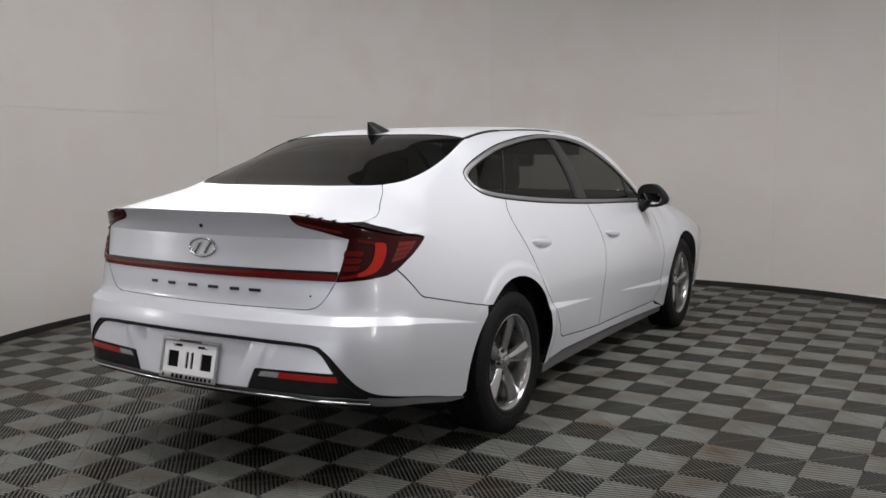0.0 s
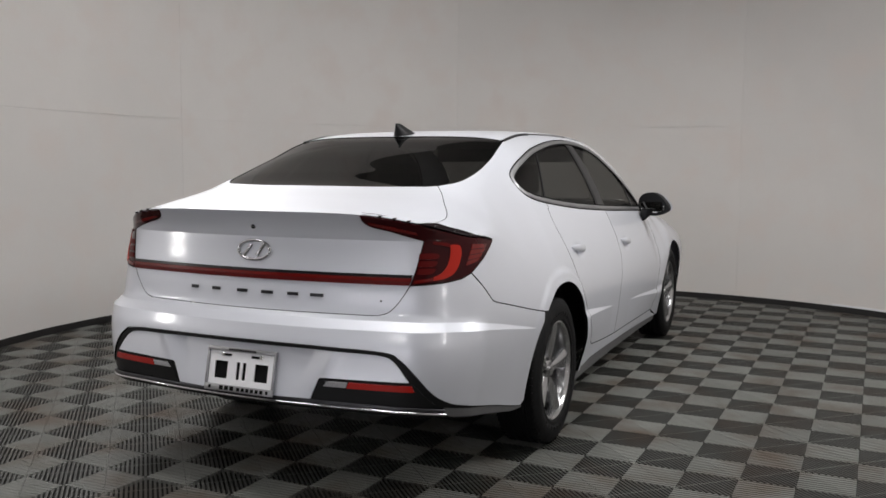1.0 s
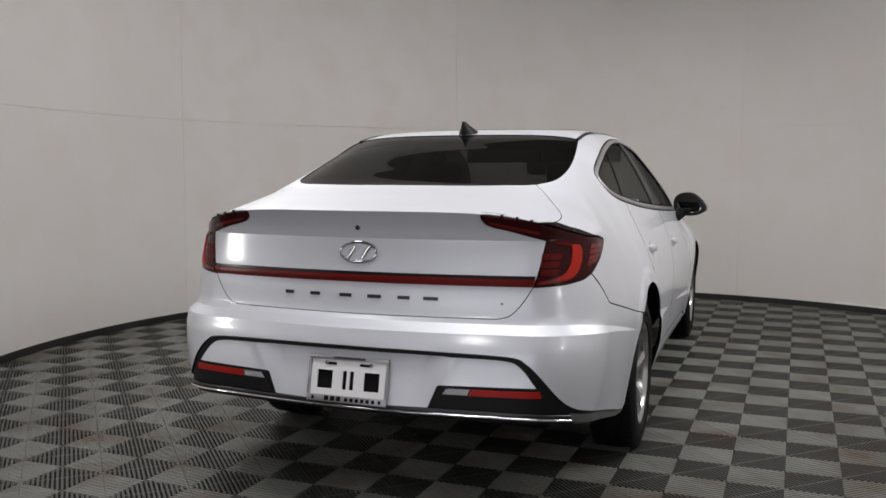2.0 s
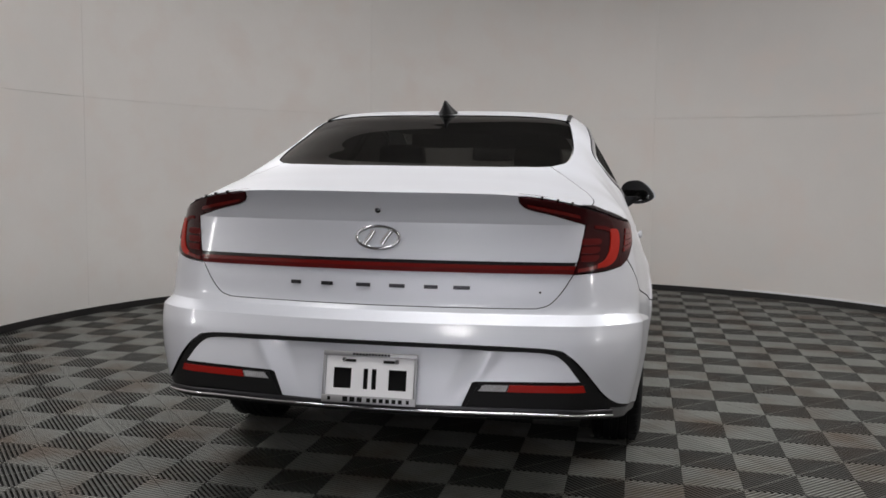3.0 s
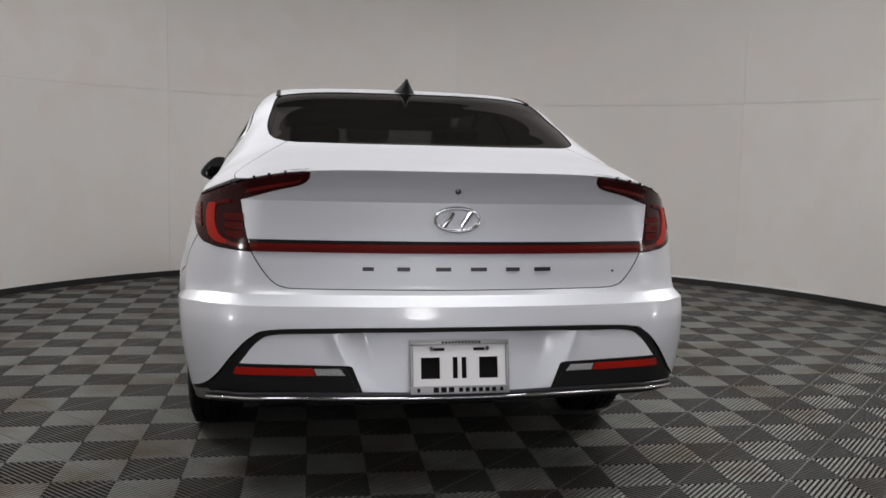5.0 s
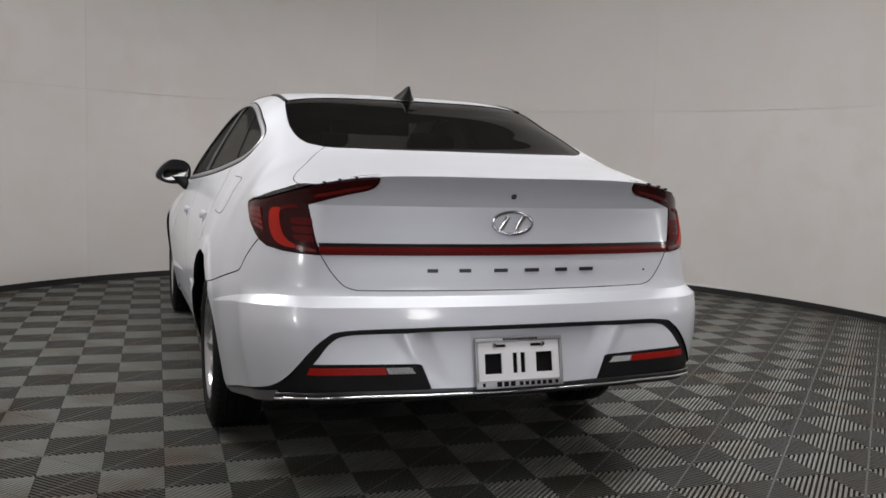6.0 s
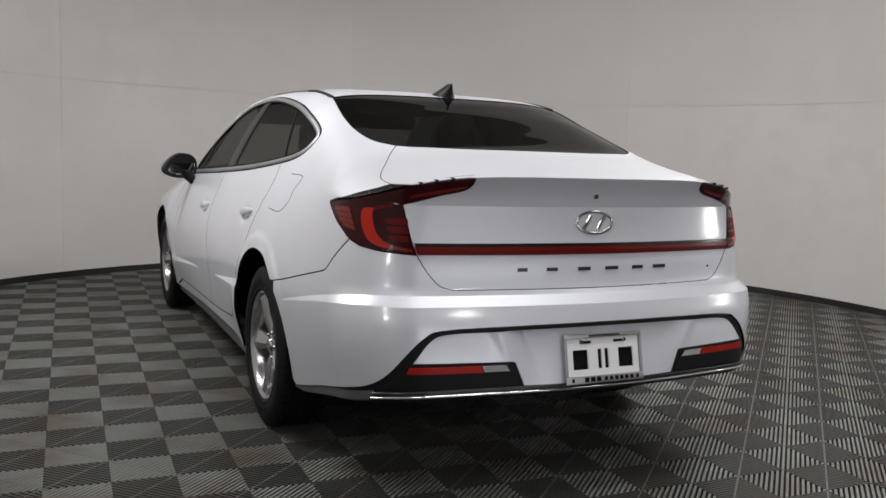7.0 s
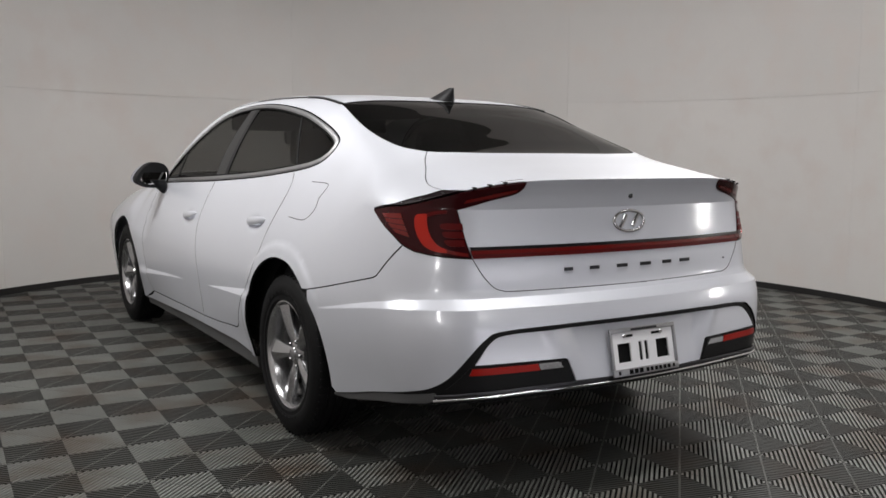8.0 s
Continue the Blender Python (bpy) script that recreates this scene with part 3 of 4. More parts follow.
LIP_EDGE = lip_edge()
LAMP_RIDGE = np.vstack([ridge(np.linspace(28.8, 56, 20)), on_flank([(-2.060, .970)])])
LAMP_TOP = np.vstack([on_top(smooth_line([(.690, -2.302), (.730, -2.268), (.762, -2.225)])), on_flank([(-2.169, .996), (-2.114, .984), (-2.060, .970)])])
LAMP_LOW = np.vstack([on_flank(smooth_line([(-2.060, .970), (-2.125, .933), (-2.199, .894), (-2.246, .863)], 4)), on_tail(smooth_line([(.790, .845), (.747, .834), (.695, .828), (.637, .824)], 4))])
LAMP_IN = on_tail(smooth_line([(.638, .824), (.652, .87), (.662, .92), (.672, .982)], 4))
LAMP_ARM = on_tail(smooth_line([(.672, .982), (.57, 1.012), (.485, 1.033), (.457, 1.061)], 5))
LID_SIDE = on_tail(smooth_line([(0, .711), (.30, .712), (.50, .713), (.535, .716), (.568, .729), (.605, .770), (.638, .824)]))
QUARTER_CUT = on_flank(np.vstack([[(-2.246, .863), (-2.201, .811), (-2.163, .767), (-2.148, .752)], smooth_line([(-2.129, .743), (-1.966, .705), (-1.833, .675), (-1.712, .650)])]))


def arch(axle, a0, a1, r=.402, n=22):
    return on_flank([(axle + r * math.sin(radians(a)), .335 + r * math.cos(radians(a))) for a in np.linspace(a0, a1, n)])


REAR_ARCH_BACK = arch(-1.42, -43, -96, n=14)
REAR_ARCH_TOP = arch(-1.42, -43, 103, n=40)
FRONT_ARCH = arch(1.42, -107, 100, r=.382, n=44)
DOOR_BACK = on_flank(np.vstack([smooth_line([(-1.268, 1.083), (-1.297, 1.03), (-1.287, .96), (-1.215, .82), (-1.117, .645), (-.985, .52), (-.895, .42), (-.86, .37), (-.815, .345)])]))
DOOR_FOOT_REAR = on_flank([(-.815, .345), (-.5, .318), (-.244, .305)])
DOOR_FOOT_FRONT = on_flank([(-.244, .305), (.3, .297), (.79, .291)])
DOOR_MID = on_flank(smooth_line([(-.335, 1.020), (-.275, .914), (-.215, .78), (-.222, .65), (-.247, .52), (-.25, .40), (-.244, .305)]))
DOOR_FRONT = on_flank(smooth_line([(.79, .291), (.86, .40), (.90, .6), (.905, .78), (.88, .925)]))
ROCKER = on_flank([(-1.02, .240), (-.745, .262), (0, .250), (.886, .225), (1.03, .222)])
BUMPER_FOOT = np.vstack([on_flank(smooth_line([(-1.823, .270), (-1.953, .299), (-2.078, .330), (-2.187, .353)], 5)), on_tail(smooth_line([(.815, .386), (.784, .405), (.744, .443), (.687, .519), (.635, .570), (.57, .592), (.31, .600), (0, .602)], 6))])


ARCH_LINES = [arch(-1.42, -60, 100, r, 90) for r in (.435, .457, .480)]
DOOR_CREASE = [on_flank([(y, float(crease_z(y)) + d * (.003 + .027 * min(1, max(0, (-.40 - y) / .58, (y - .05) / .88)))) for y in np.arange(-1.12, 1.08, .010)]) for d in (0, 1)]
DOOR_CREASE = [np.vstack([on_flank(DOOR_CREASE[k][:, 1:] + (0, e)) for e in (-.0018, .0018)]) for k in (0, 1)]
HANDLE_CUPS = [on_flank([(hy + .02 + .010 * i, hz - .008 + .008 * j) for i in range(-11, 12) for j in range(-7, 8)]) for hy, hz in HANDLES]


def shelf_line(high, off, turns=88, n=420):
    """A line along the foot (high 0) or the top (high 1) of the bumper's shelf."""
    u = .8 * np.radians(np.linspace(-turns, turns, n))
    z = np.full(n, .664)
    for _ in range(12):
        p = REAR_WRAP.to_body(columns(u, z))
        z = SHELF_Z(p[:, 1]) + high * (.004 + .026 * shelf_grow(p[:, 1])) + off
    p = REAR_WRAP.to_body(columns(u, z))
    return p[p[:, 1] < -1.80]


SHOULDER = [shelf_line(high, off) for high in (0, 1) for off in (-.0018, .0018)]
LID_CREASE = [on_tail([(x, z) for x in np.arange(-.66, .661, .008)]) for z in (.9803, .9837)]


def build_body(car):
    # painted sheet metal
    lid_top = both(np.vstack([LIP_EDGE + (0, -.003, 0), LAMP_RIDGE[1:9] + (0, .003, 0), DECK_CUT[::-1], GLASS_FOOT[1:]]))
    boot = panel("boot_lid", lid_top, UPPER, PAINT, car, grid=.02, gap=.0004, thick=.003, seam=False, field=deck_field)
    lid_face = both(np.vstack([LIP_EDGE + (0, 0, -.002), LAMP_ARM[::-1][1:], LAMP_IN[::-1][1:], LID_SIDE[::-1][1:]]))
    panel("boot_panel", lid_face, LID_FACE, PAINT, boot, grid=.014, gap=.0004, lines=LID_CREASE, seam=False, field=lid_field, thick=.003)
    panel("roof", both(np.vstack([on_top([(0, .34), (.3, .33), (.57, .28)]), GUTTER[8:], on_top([(.3, -1.262), (0, -1.268)])])), UPPER, PAINT, car, grid=.03, gap=.004)
    bumper = both(np.vstack([LID_SIDE, LAMP_LOW[::-1][1:-12], QUARTER_CUT[1:], REAR_ARCH_BACK[1:], BUMPER_FOOT[1:]]))
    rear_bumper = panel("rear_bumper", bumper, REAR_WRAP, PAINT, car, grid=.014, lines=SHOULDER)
    for mir in (False, True):
        outline = np.vstack([DLO_LOW[32:], DLO_TOP[1:-1], on_flank([(.755, .966), (.86, .960), (1.06, .955)]), PILLAR_A, GUTTER[1:], GLASS_SIDE[1:], DECK_CUT[1:], LAMP_TOP[1:],
                             LAMP_LOW[1:13], QUARTER_CUT[1:], REAR_ARCH_TOP[1:], ROCKER, DOOR_FRONT[:1] + (0, .05, -.03), DOOR_FOOT_FRONT[::-1], DOOR_FOOT_REAR[::-1], DOOR_BACK[::-1][1:-1]])
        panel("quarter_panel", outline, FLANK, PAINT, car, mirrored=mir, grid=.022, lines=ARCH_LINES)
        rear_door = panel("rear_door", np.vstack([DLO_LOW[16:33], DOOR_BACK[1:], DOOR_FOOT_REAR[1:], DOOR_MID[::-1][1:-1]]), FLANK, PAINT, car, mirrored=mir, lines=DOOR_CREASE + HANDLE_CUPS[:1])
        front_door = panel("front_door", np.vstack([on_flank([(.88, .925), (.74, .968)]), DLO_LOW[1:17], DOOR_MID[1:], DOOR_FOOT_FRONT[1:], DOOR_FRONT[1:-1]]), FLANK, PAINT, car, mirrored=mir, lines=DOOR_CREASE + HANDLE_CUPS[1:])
        fender = np.vstack([DOOR_FRONT[::-1], on_flank([(1.0, .225)]), FRONT_ARCH, on_flank([(1.86, .42), (1.88, .64), (2.0, .72)]), on_top([(.70, 1.85), (.72, 1.5), (.71, 1.12)])])
        panel("front_fender", fender, FLANK, PAINT, car, mirrored=mir, grid=.03)
        sill = np.vstack([ROCKER, on_flank([(1.03, .175), (-.98, .175)])])
        panel("side_sill", sill, FLANK, GREY_PLASTIC, car, mirrored=mir, lift=-.012, grid=.04, thick=.03)
        door_handle(rear_door, -1.06, .858, mir)
        door_handle(front_door, -.055, .822, mir)
    # front end
    panel("bonnet", both(np.vstack([on_top([(0, 1.24), (.4, 1.2), (.70, 1.12)]), on_top([(.715, 1.5), (.69, 1.85), (.58, 2.06), (.3, 2.17), (0, 2.19)])])), UPPER, PAINT, car, grid=.05)
    nose = both(np.vstack([on_top([(0, 2.195), (.3, 2.175), (.58, 2.065), (.70, 1.86)]), on_flank([(2.0, .715), (1.885, .64), (1.865, .42), (1.84, .25)]), cast(np.array([[0, 1.5, .22]]), np.array((.5, .866, 0))), cast(np.array([[0, 1.5, .2]]), np.array((0, 1., 0)))]))
    panel("front_bumper", nose, FRONT_WRAP, PAINT, car, grid=.04)
    # glass
    panel("rear_window", both(np.vstack([on_top([(0, -1.27), (.3, -1.264)]), GLASS_SIDE, GLASS_FOOT[1:]])), UPPER, REAR_TINT, car, lift=-.003, thick=.004, grid=.03, label="smoked rear window with seats showing faintly behind")
    panel("windscreen", both(np.vstack([on_top([(0, 1.235), (.4, 1.195), (.675, 1.10)]), PILLAR_A[1:], GUTTER[1:9], on_top([(.3, .335), (0, .345)])])), UPPER, SCREEN, car, lift=-.003, thick=.004, grid=.04)
    for mir in (False, True):
        side_windows(car, mir)
    lower_bumper(rear_bumper)
    plate(rear_bumper)
    for mir in (False, True):
        tail_lamp(car, mir)
    lid_trim(boot)


def door_handle(door, y, z, mir):
    place = on_flank([(y, z)])[0]
    nor = normals(place[None])[0]
    bm = bmesh.new()
    rings = []
    for i in range(15):
        t = -1 + 2 * i / 14
        fat = (1 - t * t) ** .35 if abs(t) < 1 else .05
        out = .022 * (1 - t ** 4) + .003
        centre = on_flank([(y + .112 * t, z + .030)])[0] * (1, 1, 0) + (0, 0, z + .004 - .012 * t) + nor * out
        rings.append([bm.verts.new(Vector(centre) + Vector(nor) * (.007 * fat * math.cos(a)) + Vector((0, 0, 1)) * (.0185 * fat * math.sin(a))) for a in (k * math.pi / 5 for k in range(10))])
    for a, b in zip(rings, rings[1:]):
        for k in range(10):
            bm.faces.new((a[k], a[(k + 1) % 10], b[(k + 1) % 10], b[k]))
    bm.faces.new(rings[0])
    bm.faces.new(rings[-1])
    if mir:
        bmesh.ops.scale(bm, vec=(-1, 1, 1), verts=bm.verts)
    part("handle", bm, PAINT, door, smooth=True)


def side_windows(car, mir):
    dlo = np.vstack([DLO_LOW, DLO_TOP[1:-1]])
    flat = FLANK.to_map(dlo)
    inner = shrink(flat, .020)

    def cut(back, front):
        """The stretch of the opening between two bars, each given as foot, lean and bow."""
        loop = subdivide(inner, .012)
        v = loop[:, 1]
        f = (v - v.min()) / (v.max() - v.min())
        a, b = (bar[0] + bar[1] * f + bar[2] * 4 * f * (1 - f) for bar in (back, front))
        loop = loop.copy()
        loop[:, 0] = np.clip(loop[:, 0], a, b)
        return FLANK.to_body(loop[np.linalg.norm(loop - np.roll(loop, 1, 0), axis=1) > 1e-4])

    def moved(bar, d):
        return bar[0] + d, bar[1], bar[2]
    tail_end, nose_end = (-1.6, 0, 0), (.80, 0, 0)
    quarter_bar, pillar_back, pillar_front, sail_bar = (-1.39, .41, 0), (-.485, .07, .03), (-.325, .03, .05), (.43, .17, 0)
    for name, back, front in (("front_side_window", moved(pillar_front, .003), moved(sail_bar, -.012)), ("rear_side_window", moved(quarter_bar, .006), moved(pillar_back, -.003)),
                              ("quarter_window", tail_end, moved(quarter_bar, -.006)), ("vent_window", moved(sail_bar, .012), nose_end)):
        panel(name, cut(back, front), FLANK, SIDE_TINT, car, mirrored=mir, lift=-.006, thick=.004, grid=.03, gap=0)
    panel("pillar_cover", cut(moved(pillar_back, .030), pillar_front), FLANK, PILLAR, car, mirrored=mir, lift=-.003, thick=.01, gap=.001)
    for name, bar, w0, w1 in (("door_edge", pillar_back, -.002, .029), ("window_bar", quarter_bar, -.006, .006), ("window_bar", sail_bar, -.012, .012)):
        panel(name, cut(moved(bar, w0), moved(bar, w1)), FLANK, PIANO, car, mirrored=mir, lift=-.0035, thick=.01, gap=0)
    loop = subdivide(shrink(flat, .0125), .02)
    ring = ribbon("window_trim", FLANK.to_body(loop), SATIN_CHROME, car, .0115, .004, mirrored=mir, closed=True, label="satin chrome strip round the side windows")
    loop = subdivide(shrink(flat, .0265), .02)
    ribbon("window_seal", FLANK.to_body(loop), BLACK_AND_GAP_SHADE, ring, .0045, .003, lift=-.002, mirrored=mir, closed=True)
    ribbon("outer_seal", FLANK.to_body(subdivide(shrink(flat, -.001), .02)), BLACK_AND_GAP_SHADE, ring, .0036, .002, mirrored=mir, closed=True)
    ribbon("roof_gutter", GUTTER[20:], GLOSS_BLACK, car, .007, .004, lift=.001, mirrored=mir)
    ribbon("gutter_end", GUTTER[-9:], PIANO, car, .010, .005, lift=.001, mirrored=mir, label="black cover at the roof gutter's end")


def tail_lamp(car, mir):
    outline = np.vstack([LAMP_RIDGE, LAMP_LOW[1:], LAMP_IN[1:], LAMP_ARM[1:-1]])
    lamp = panel("tail_lamp", outline, REAR_WRAP, LENS_DARK, car, mirrored=mir, lift=.003, thick=.03, grid=.012, label="smoked red wraparound tail lamp")
    cap = np.vstack([LAMP_RIDGE[9:] + (-.001, .002, 0), LAMP_TOP[::-1][1:]])
    panel("upper_cover", cap, UPPER, LENS_COVER, lamp, mirrored=mir, lift=.001, thick=.006, grid=.012, gap=.001)
    guide = np.vstack([on_tail(smooth_line([(.753, .968), (.771, .962), (.778, .932), (.776, .893), (.765, .863), (.742, .847), (.712, .842)], 5)),
                       on_tail(smooth_line([(.712, .854), (.731, .865), (.744, .885), (.750, .910), (.751, .940), (.747, .966)], 5))])
    panel("light_guide", guide, REAR_WRAP, LENS_BRIGHT, lamp, mirrored=mir, lift=.0068, thick=.004, grid=.01, gap=0, label="bright red boomerang light guide")
    trail = np.vstack([on_tail(smooth_line([(.712, .842), (.688, .836), (.652, .831)], 4)), on_tail(smooth_line([(.652, .842), (.688, .848), (.712, .854)], 4))])
    panel("guide_tail", trail, REAR_WRAP, LENS_RED, lamp, mirrored=mir, lift=.0067, thick=.003, grid=.01, gap=0)
    band = np.vstack([on_tail(smooth_line([(.700, .980), (.735, .975), (.757, .962), (.752, .956), (.730, .965), (.700, .970)], 4))])
    panel("guide_rim", band, REAR_WRAP, LENS_CELL, lamp, mirrored=mir, lift=.0066, thick=.003, grid=.01, gap=0)
    for k in range(3):
        z = .938 - .027 * k
        bar_o = on_tail(smooth_line([(.662, z), (.712, z), (.722 - .004 * k, z - .010), (.712 - .006 * k, z - .020), (.660, z - .020)], 3))
        panel("lamp_cell", bar_o, REAR_WRAP, LENS_CELL, lamp, mirrored=mir, lift=.0062, thick=.003, grid=.012, gap=0)
    for k in range(4):
        f0, f1 = k / 4, (k + .85) / 4
        top_a, top_b = np.array((-2.125, .961)), np.array((-2.217, .965))
        low_a, low_b = np.array((-2.217, .900)), np.array((-2.268, .886))
        cell = on_flank([top_a + (low_a - top_a) * f0, top_b + (low_b - top_b) * f0, top_b + (low_b - top_b) * f1, top_a + (low_a - top_a) * f1])
        panel("side_marker", cell, REAR_WRAP, LENS_RED, lamp, mirrored=mir, lift=.0066, thick=.003, grid=.012, gap=0)
    arm = np.vstack([on_tail([(.655, 1.004), (.57, 1.024), (.49, 1.043)]), on_tail([(.487, 1.050), (.57, 1.036), (.650, 1.016)])])
    panel("arm_guide", arm, REAR_WRAP, LENS_RED, lamp, mirrored=mir, lift=.0066, thick=.003, grid=.01, gap=0)
    tops = np.vstack([LAMP_RIDGE[[3, 5, 7]], LAMP_RIDGE[[11, 14, 17]] + (-.006, .008, .004)])
    for p in tops:
        bm = bmesh.new()
        sx = -1 if mir else 1
        box(bm, -.004, .004, -.010, .014, -.004, .0045, .002, Matrix.Translation((sx * p[0], p[1] + .004, p[2] + .004)))
        part("air_fin", bm, GLOSS_BLACK, lamp, smooth=True)


def lid_trim(boot):
    bar = both(on_tail(np.vstack([[(k, .864) for k in np.linspace(0, .648, 12)], [(k, .822) for k in np.linspace(.636, 0, 12)]])))
    strip = panel("light_bar", bar, TAIL_FACE, GLOSS_BLACK, boot, lift=.004, thick=.01, grid=.012, label="full-width black and red light bar")
    red = both(on_tail(np.vstack([[(k, .851) for k in np.linspace(0, .645, 12)], [(k, .824) for k in np.linspace(.637, 0, 12)]])))
    panel("light_strip", red, TAIL_FACE, LENS_CELL, strip, lift=.0065, thick=.004, grid=.012, gap=0)
    mid = both(on_tail(np.vstack([[(k, .849) for k in np.linspace(0, .642, 12)], [(k, .838) for k in np.linspace(.640, 0, 12)]])))
    panel("light_line", mid, TAIL_FACE, LENS_RED, strip, lift=.0075, thick=.003, grid=.01, gap=0)
    # camera eye under the lip
    eye = on_tail([(0, 1.021)])[0]
    bm = bmesh.new()
    lathe(bm, [(0, .004), (.006, .004), (.0095, .002), (.0105, -.006)], Matrix.Translation(eye) @ pose(0, 0, 0, 90), 20)
    part("camera_eye", bm, GLOSS_BLACK, boot, smooth=True)
    # oval badge: a ring with two slanting plain bars
    ring = []
    for i in range(48):
        a = 2 * math.pi * i / 48
        ring.append((.072 * math.cos(a), .931 + .0365 * math.sin(a)))
    ring = on_tail(ring)
    badge = ribbon("badge", ring, CHROME, boot, .006, .005, lift=.003, closed=True, label="chrome oval badge")
    for line in ([(-.045, .908), (-.028, .930), (-.014, .953)], [(.014, .909), (.028, .932), (.045, .954)]):
        ribbon("badge_bar", on_tail(smooth_line(line, 6)), CHROME, badge, .0085, .005, lift=.003)
    # raised lettering as plain bars
    for x0, x1 in ((-.298, -.263), (-.190, -.150), (-.068, -.020), (.044, .096), (.160, .205), (.256, .310)):
        bar_o = on_tail([(x0, .781), (x1, .781), (x1, .769), (x0, .769)])
        panel("letter_bar", bar_o, TAIL_FACE, DARK_CHROME, boot, lift=.004, thick=.005, grid=.012, gap=0)
    dot = on_tail([(.535, .765)])[0]
    bm = bmesh.new()
    lathe(bm, [(0, .002), (.0035, .002), (.0045, -.003)], Matrix.Translation(dot) @ pose(0, 0, 0, 90), 12)
    part("lock_dot", bm, BLACK_AND_GAP_SHADE, boot)


def lower_sink(x, z):
    """The plate's pocket, which leans back towards its top and ends in a crisp fold, and the brow over each lower lamp."""
    along = x - .42 * (z - .486)
    pocket = -.030 * np.clip((.347 - along) / .085, 0, 1) * np.clip((z - .395) / .185, 0, 1)
    return pocket - .010 * step(.347, .40, along) * np.clip((z - .49) / .085, 0, 1)


def lower_bumper(bumper):
    foot = np.vstack([BUMPER_FOOT[::-1], on_flank([(-1.826, .257), (-1.925, .266), (-2.106, .300)]), on_tail(smooth_line([(.781, .342), (.691, .358), (.45, .366), (0, .366)], 5))])
    lower = both(on_tail(np.vstack([smooth_line([(0, .588), (.3, .586), (.40, .583), (.56, .578), (.618, .556), (.672, .489)], 6), [(.60, .4885), (.50, .488), (.42, .487), (.345, .486), (.332, .482)], [(.300, .405), (0, .400)]])))
    valance = panel("valance", both(foot), REAR_WRAP, BLACK_PLASTIC, bumper, lift=-.006, thick=.045, grid=.02, gap=.001, holes=[lower], label="black plastic lower bumper")
    for mir in (False, True):
        corner = np.vstack([BUMPER_FOOT[:15], on_tail([(.775, .392), (.755, .372), (.781, .346), (.803, .338)]), on_flank([(-2.106, .302), (-1.925, .268), (-1.826, .261)])])
        panel("valance_corner", corner, REAR_WRAP, GREY_PLASTIC, valance, mirrored=mir, lift=-.0035, thick=.006, gap=.003)
        pod = on_tail([(.352, .480), (.690, .480), (.752, .405), (.31, .402)])
        panel("lamp_recess", pod, TAIL_FACE, BLACK_PLASTIC, valance, mirrored=mir, lift=-.003, thick=.01, grid=.02)
        refl = on_tail(np.vstack([[(k, .477) for k in np.linspace(.452, .682, 6)], [(k, .455) for k in np.linspace(.690, .444, 6)]]))
        panel("reflector", refl, TAIL_FACE, REFLECTOR, valance, mirrored=mir, lift=.002, thick=.008, grid=.012, gap=0, label="red reflector strip")
        rev = on_tail(np.vstack([[(k, .476) for k in np.linspace(.372, .448, 4)], [(k, .456) for k in np.linspace(.440, .352, 4)]]))
        lens = panel("reversing_lamp", rev, TAIL_FACE, LENS_CLEAR, valance, mirrored=mir, lift=.001, thick=.008, grid=.01, gap=0, label="clear ribbed reversing lamp")
        for k in range(11):
            x = .366 + .0072 * k
            ribbon("lens_rib", on_tail([(x, .474), (x - .004, .458)]), LENS_CLEAR, lens, .0022, .003, lift=.001, mirrored=mir)
    panel("plate_panel", lower, TAIL_FACE, PAINT, bumper, lift=-.001, thick=.03, grid=.010, gap=0, seam=False, sink=lower_sink)
    line = [(-k, z) for k, z in ((.772, .367), (.73, .376), (.66, .382), (.5, .386), (.25, .386))] + [(0, .386)]
    line = smooth_line(line + [(-x, z) for x, z in line[-2::-1]], 6)
    ribbon("strip_ledge", on_tail(line + (0, .010)), DARK_CHROME, valance, .008, .005, lift=.002, label="dark satin ledge above the chrome strip")
    ribbon("chrome_strip", on_tail(line), CHROME, valance, .0048, .005, lift=.006, label="thin chrome strip along the lower bumper")


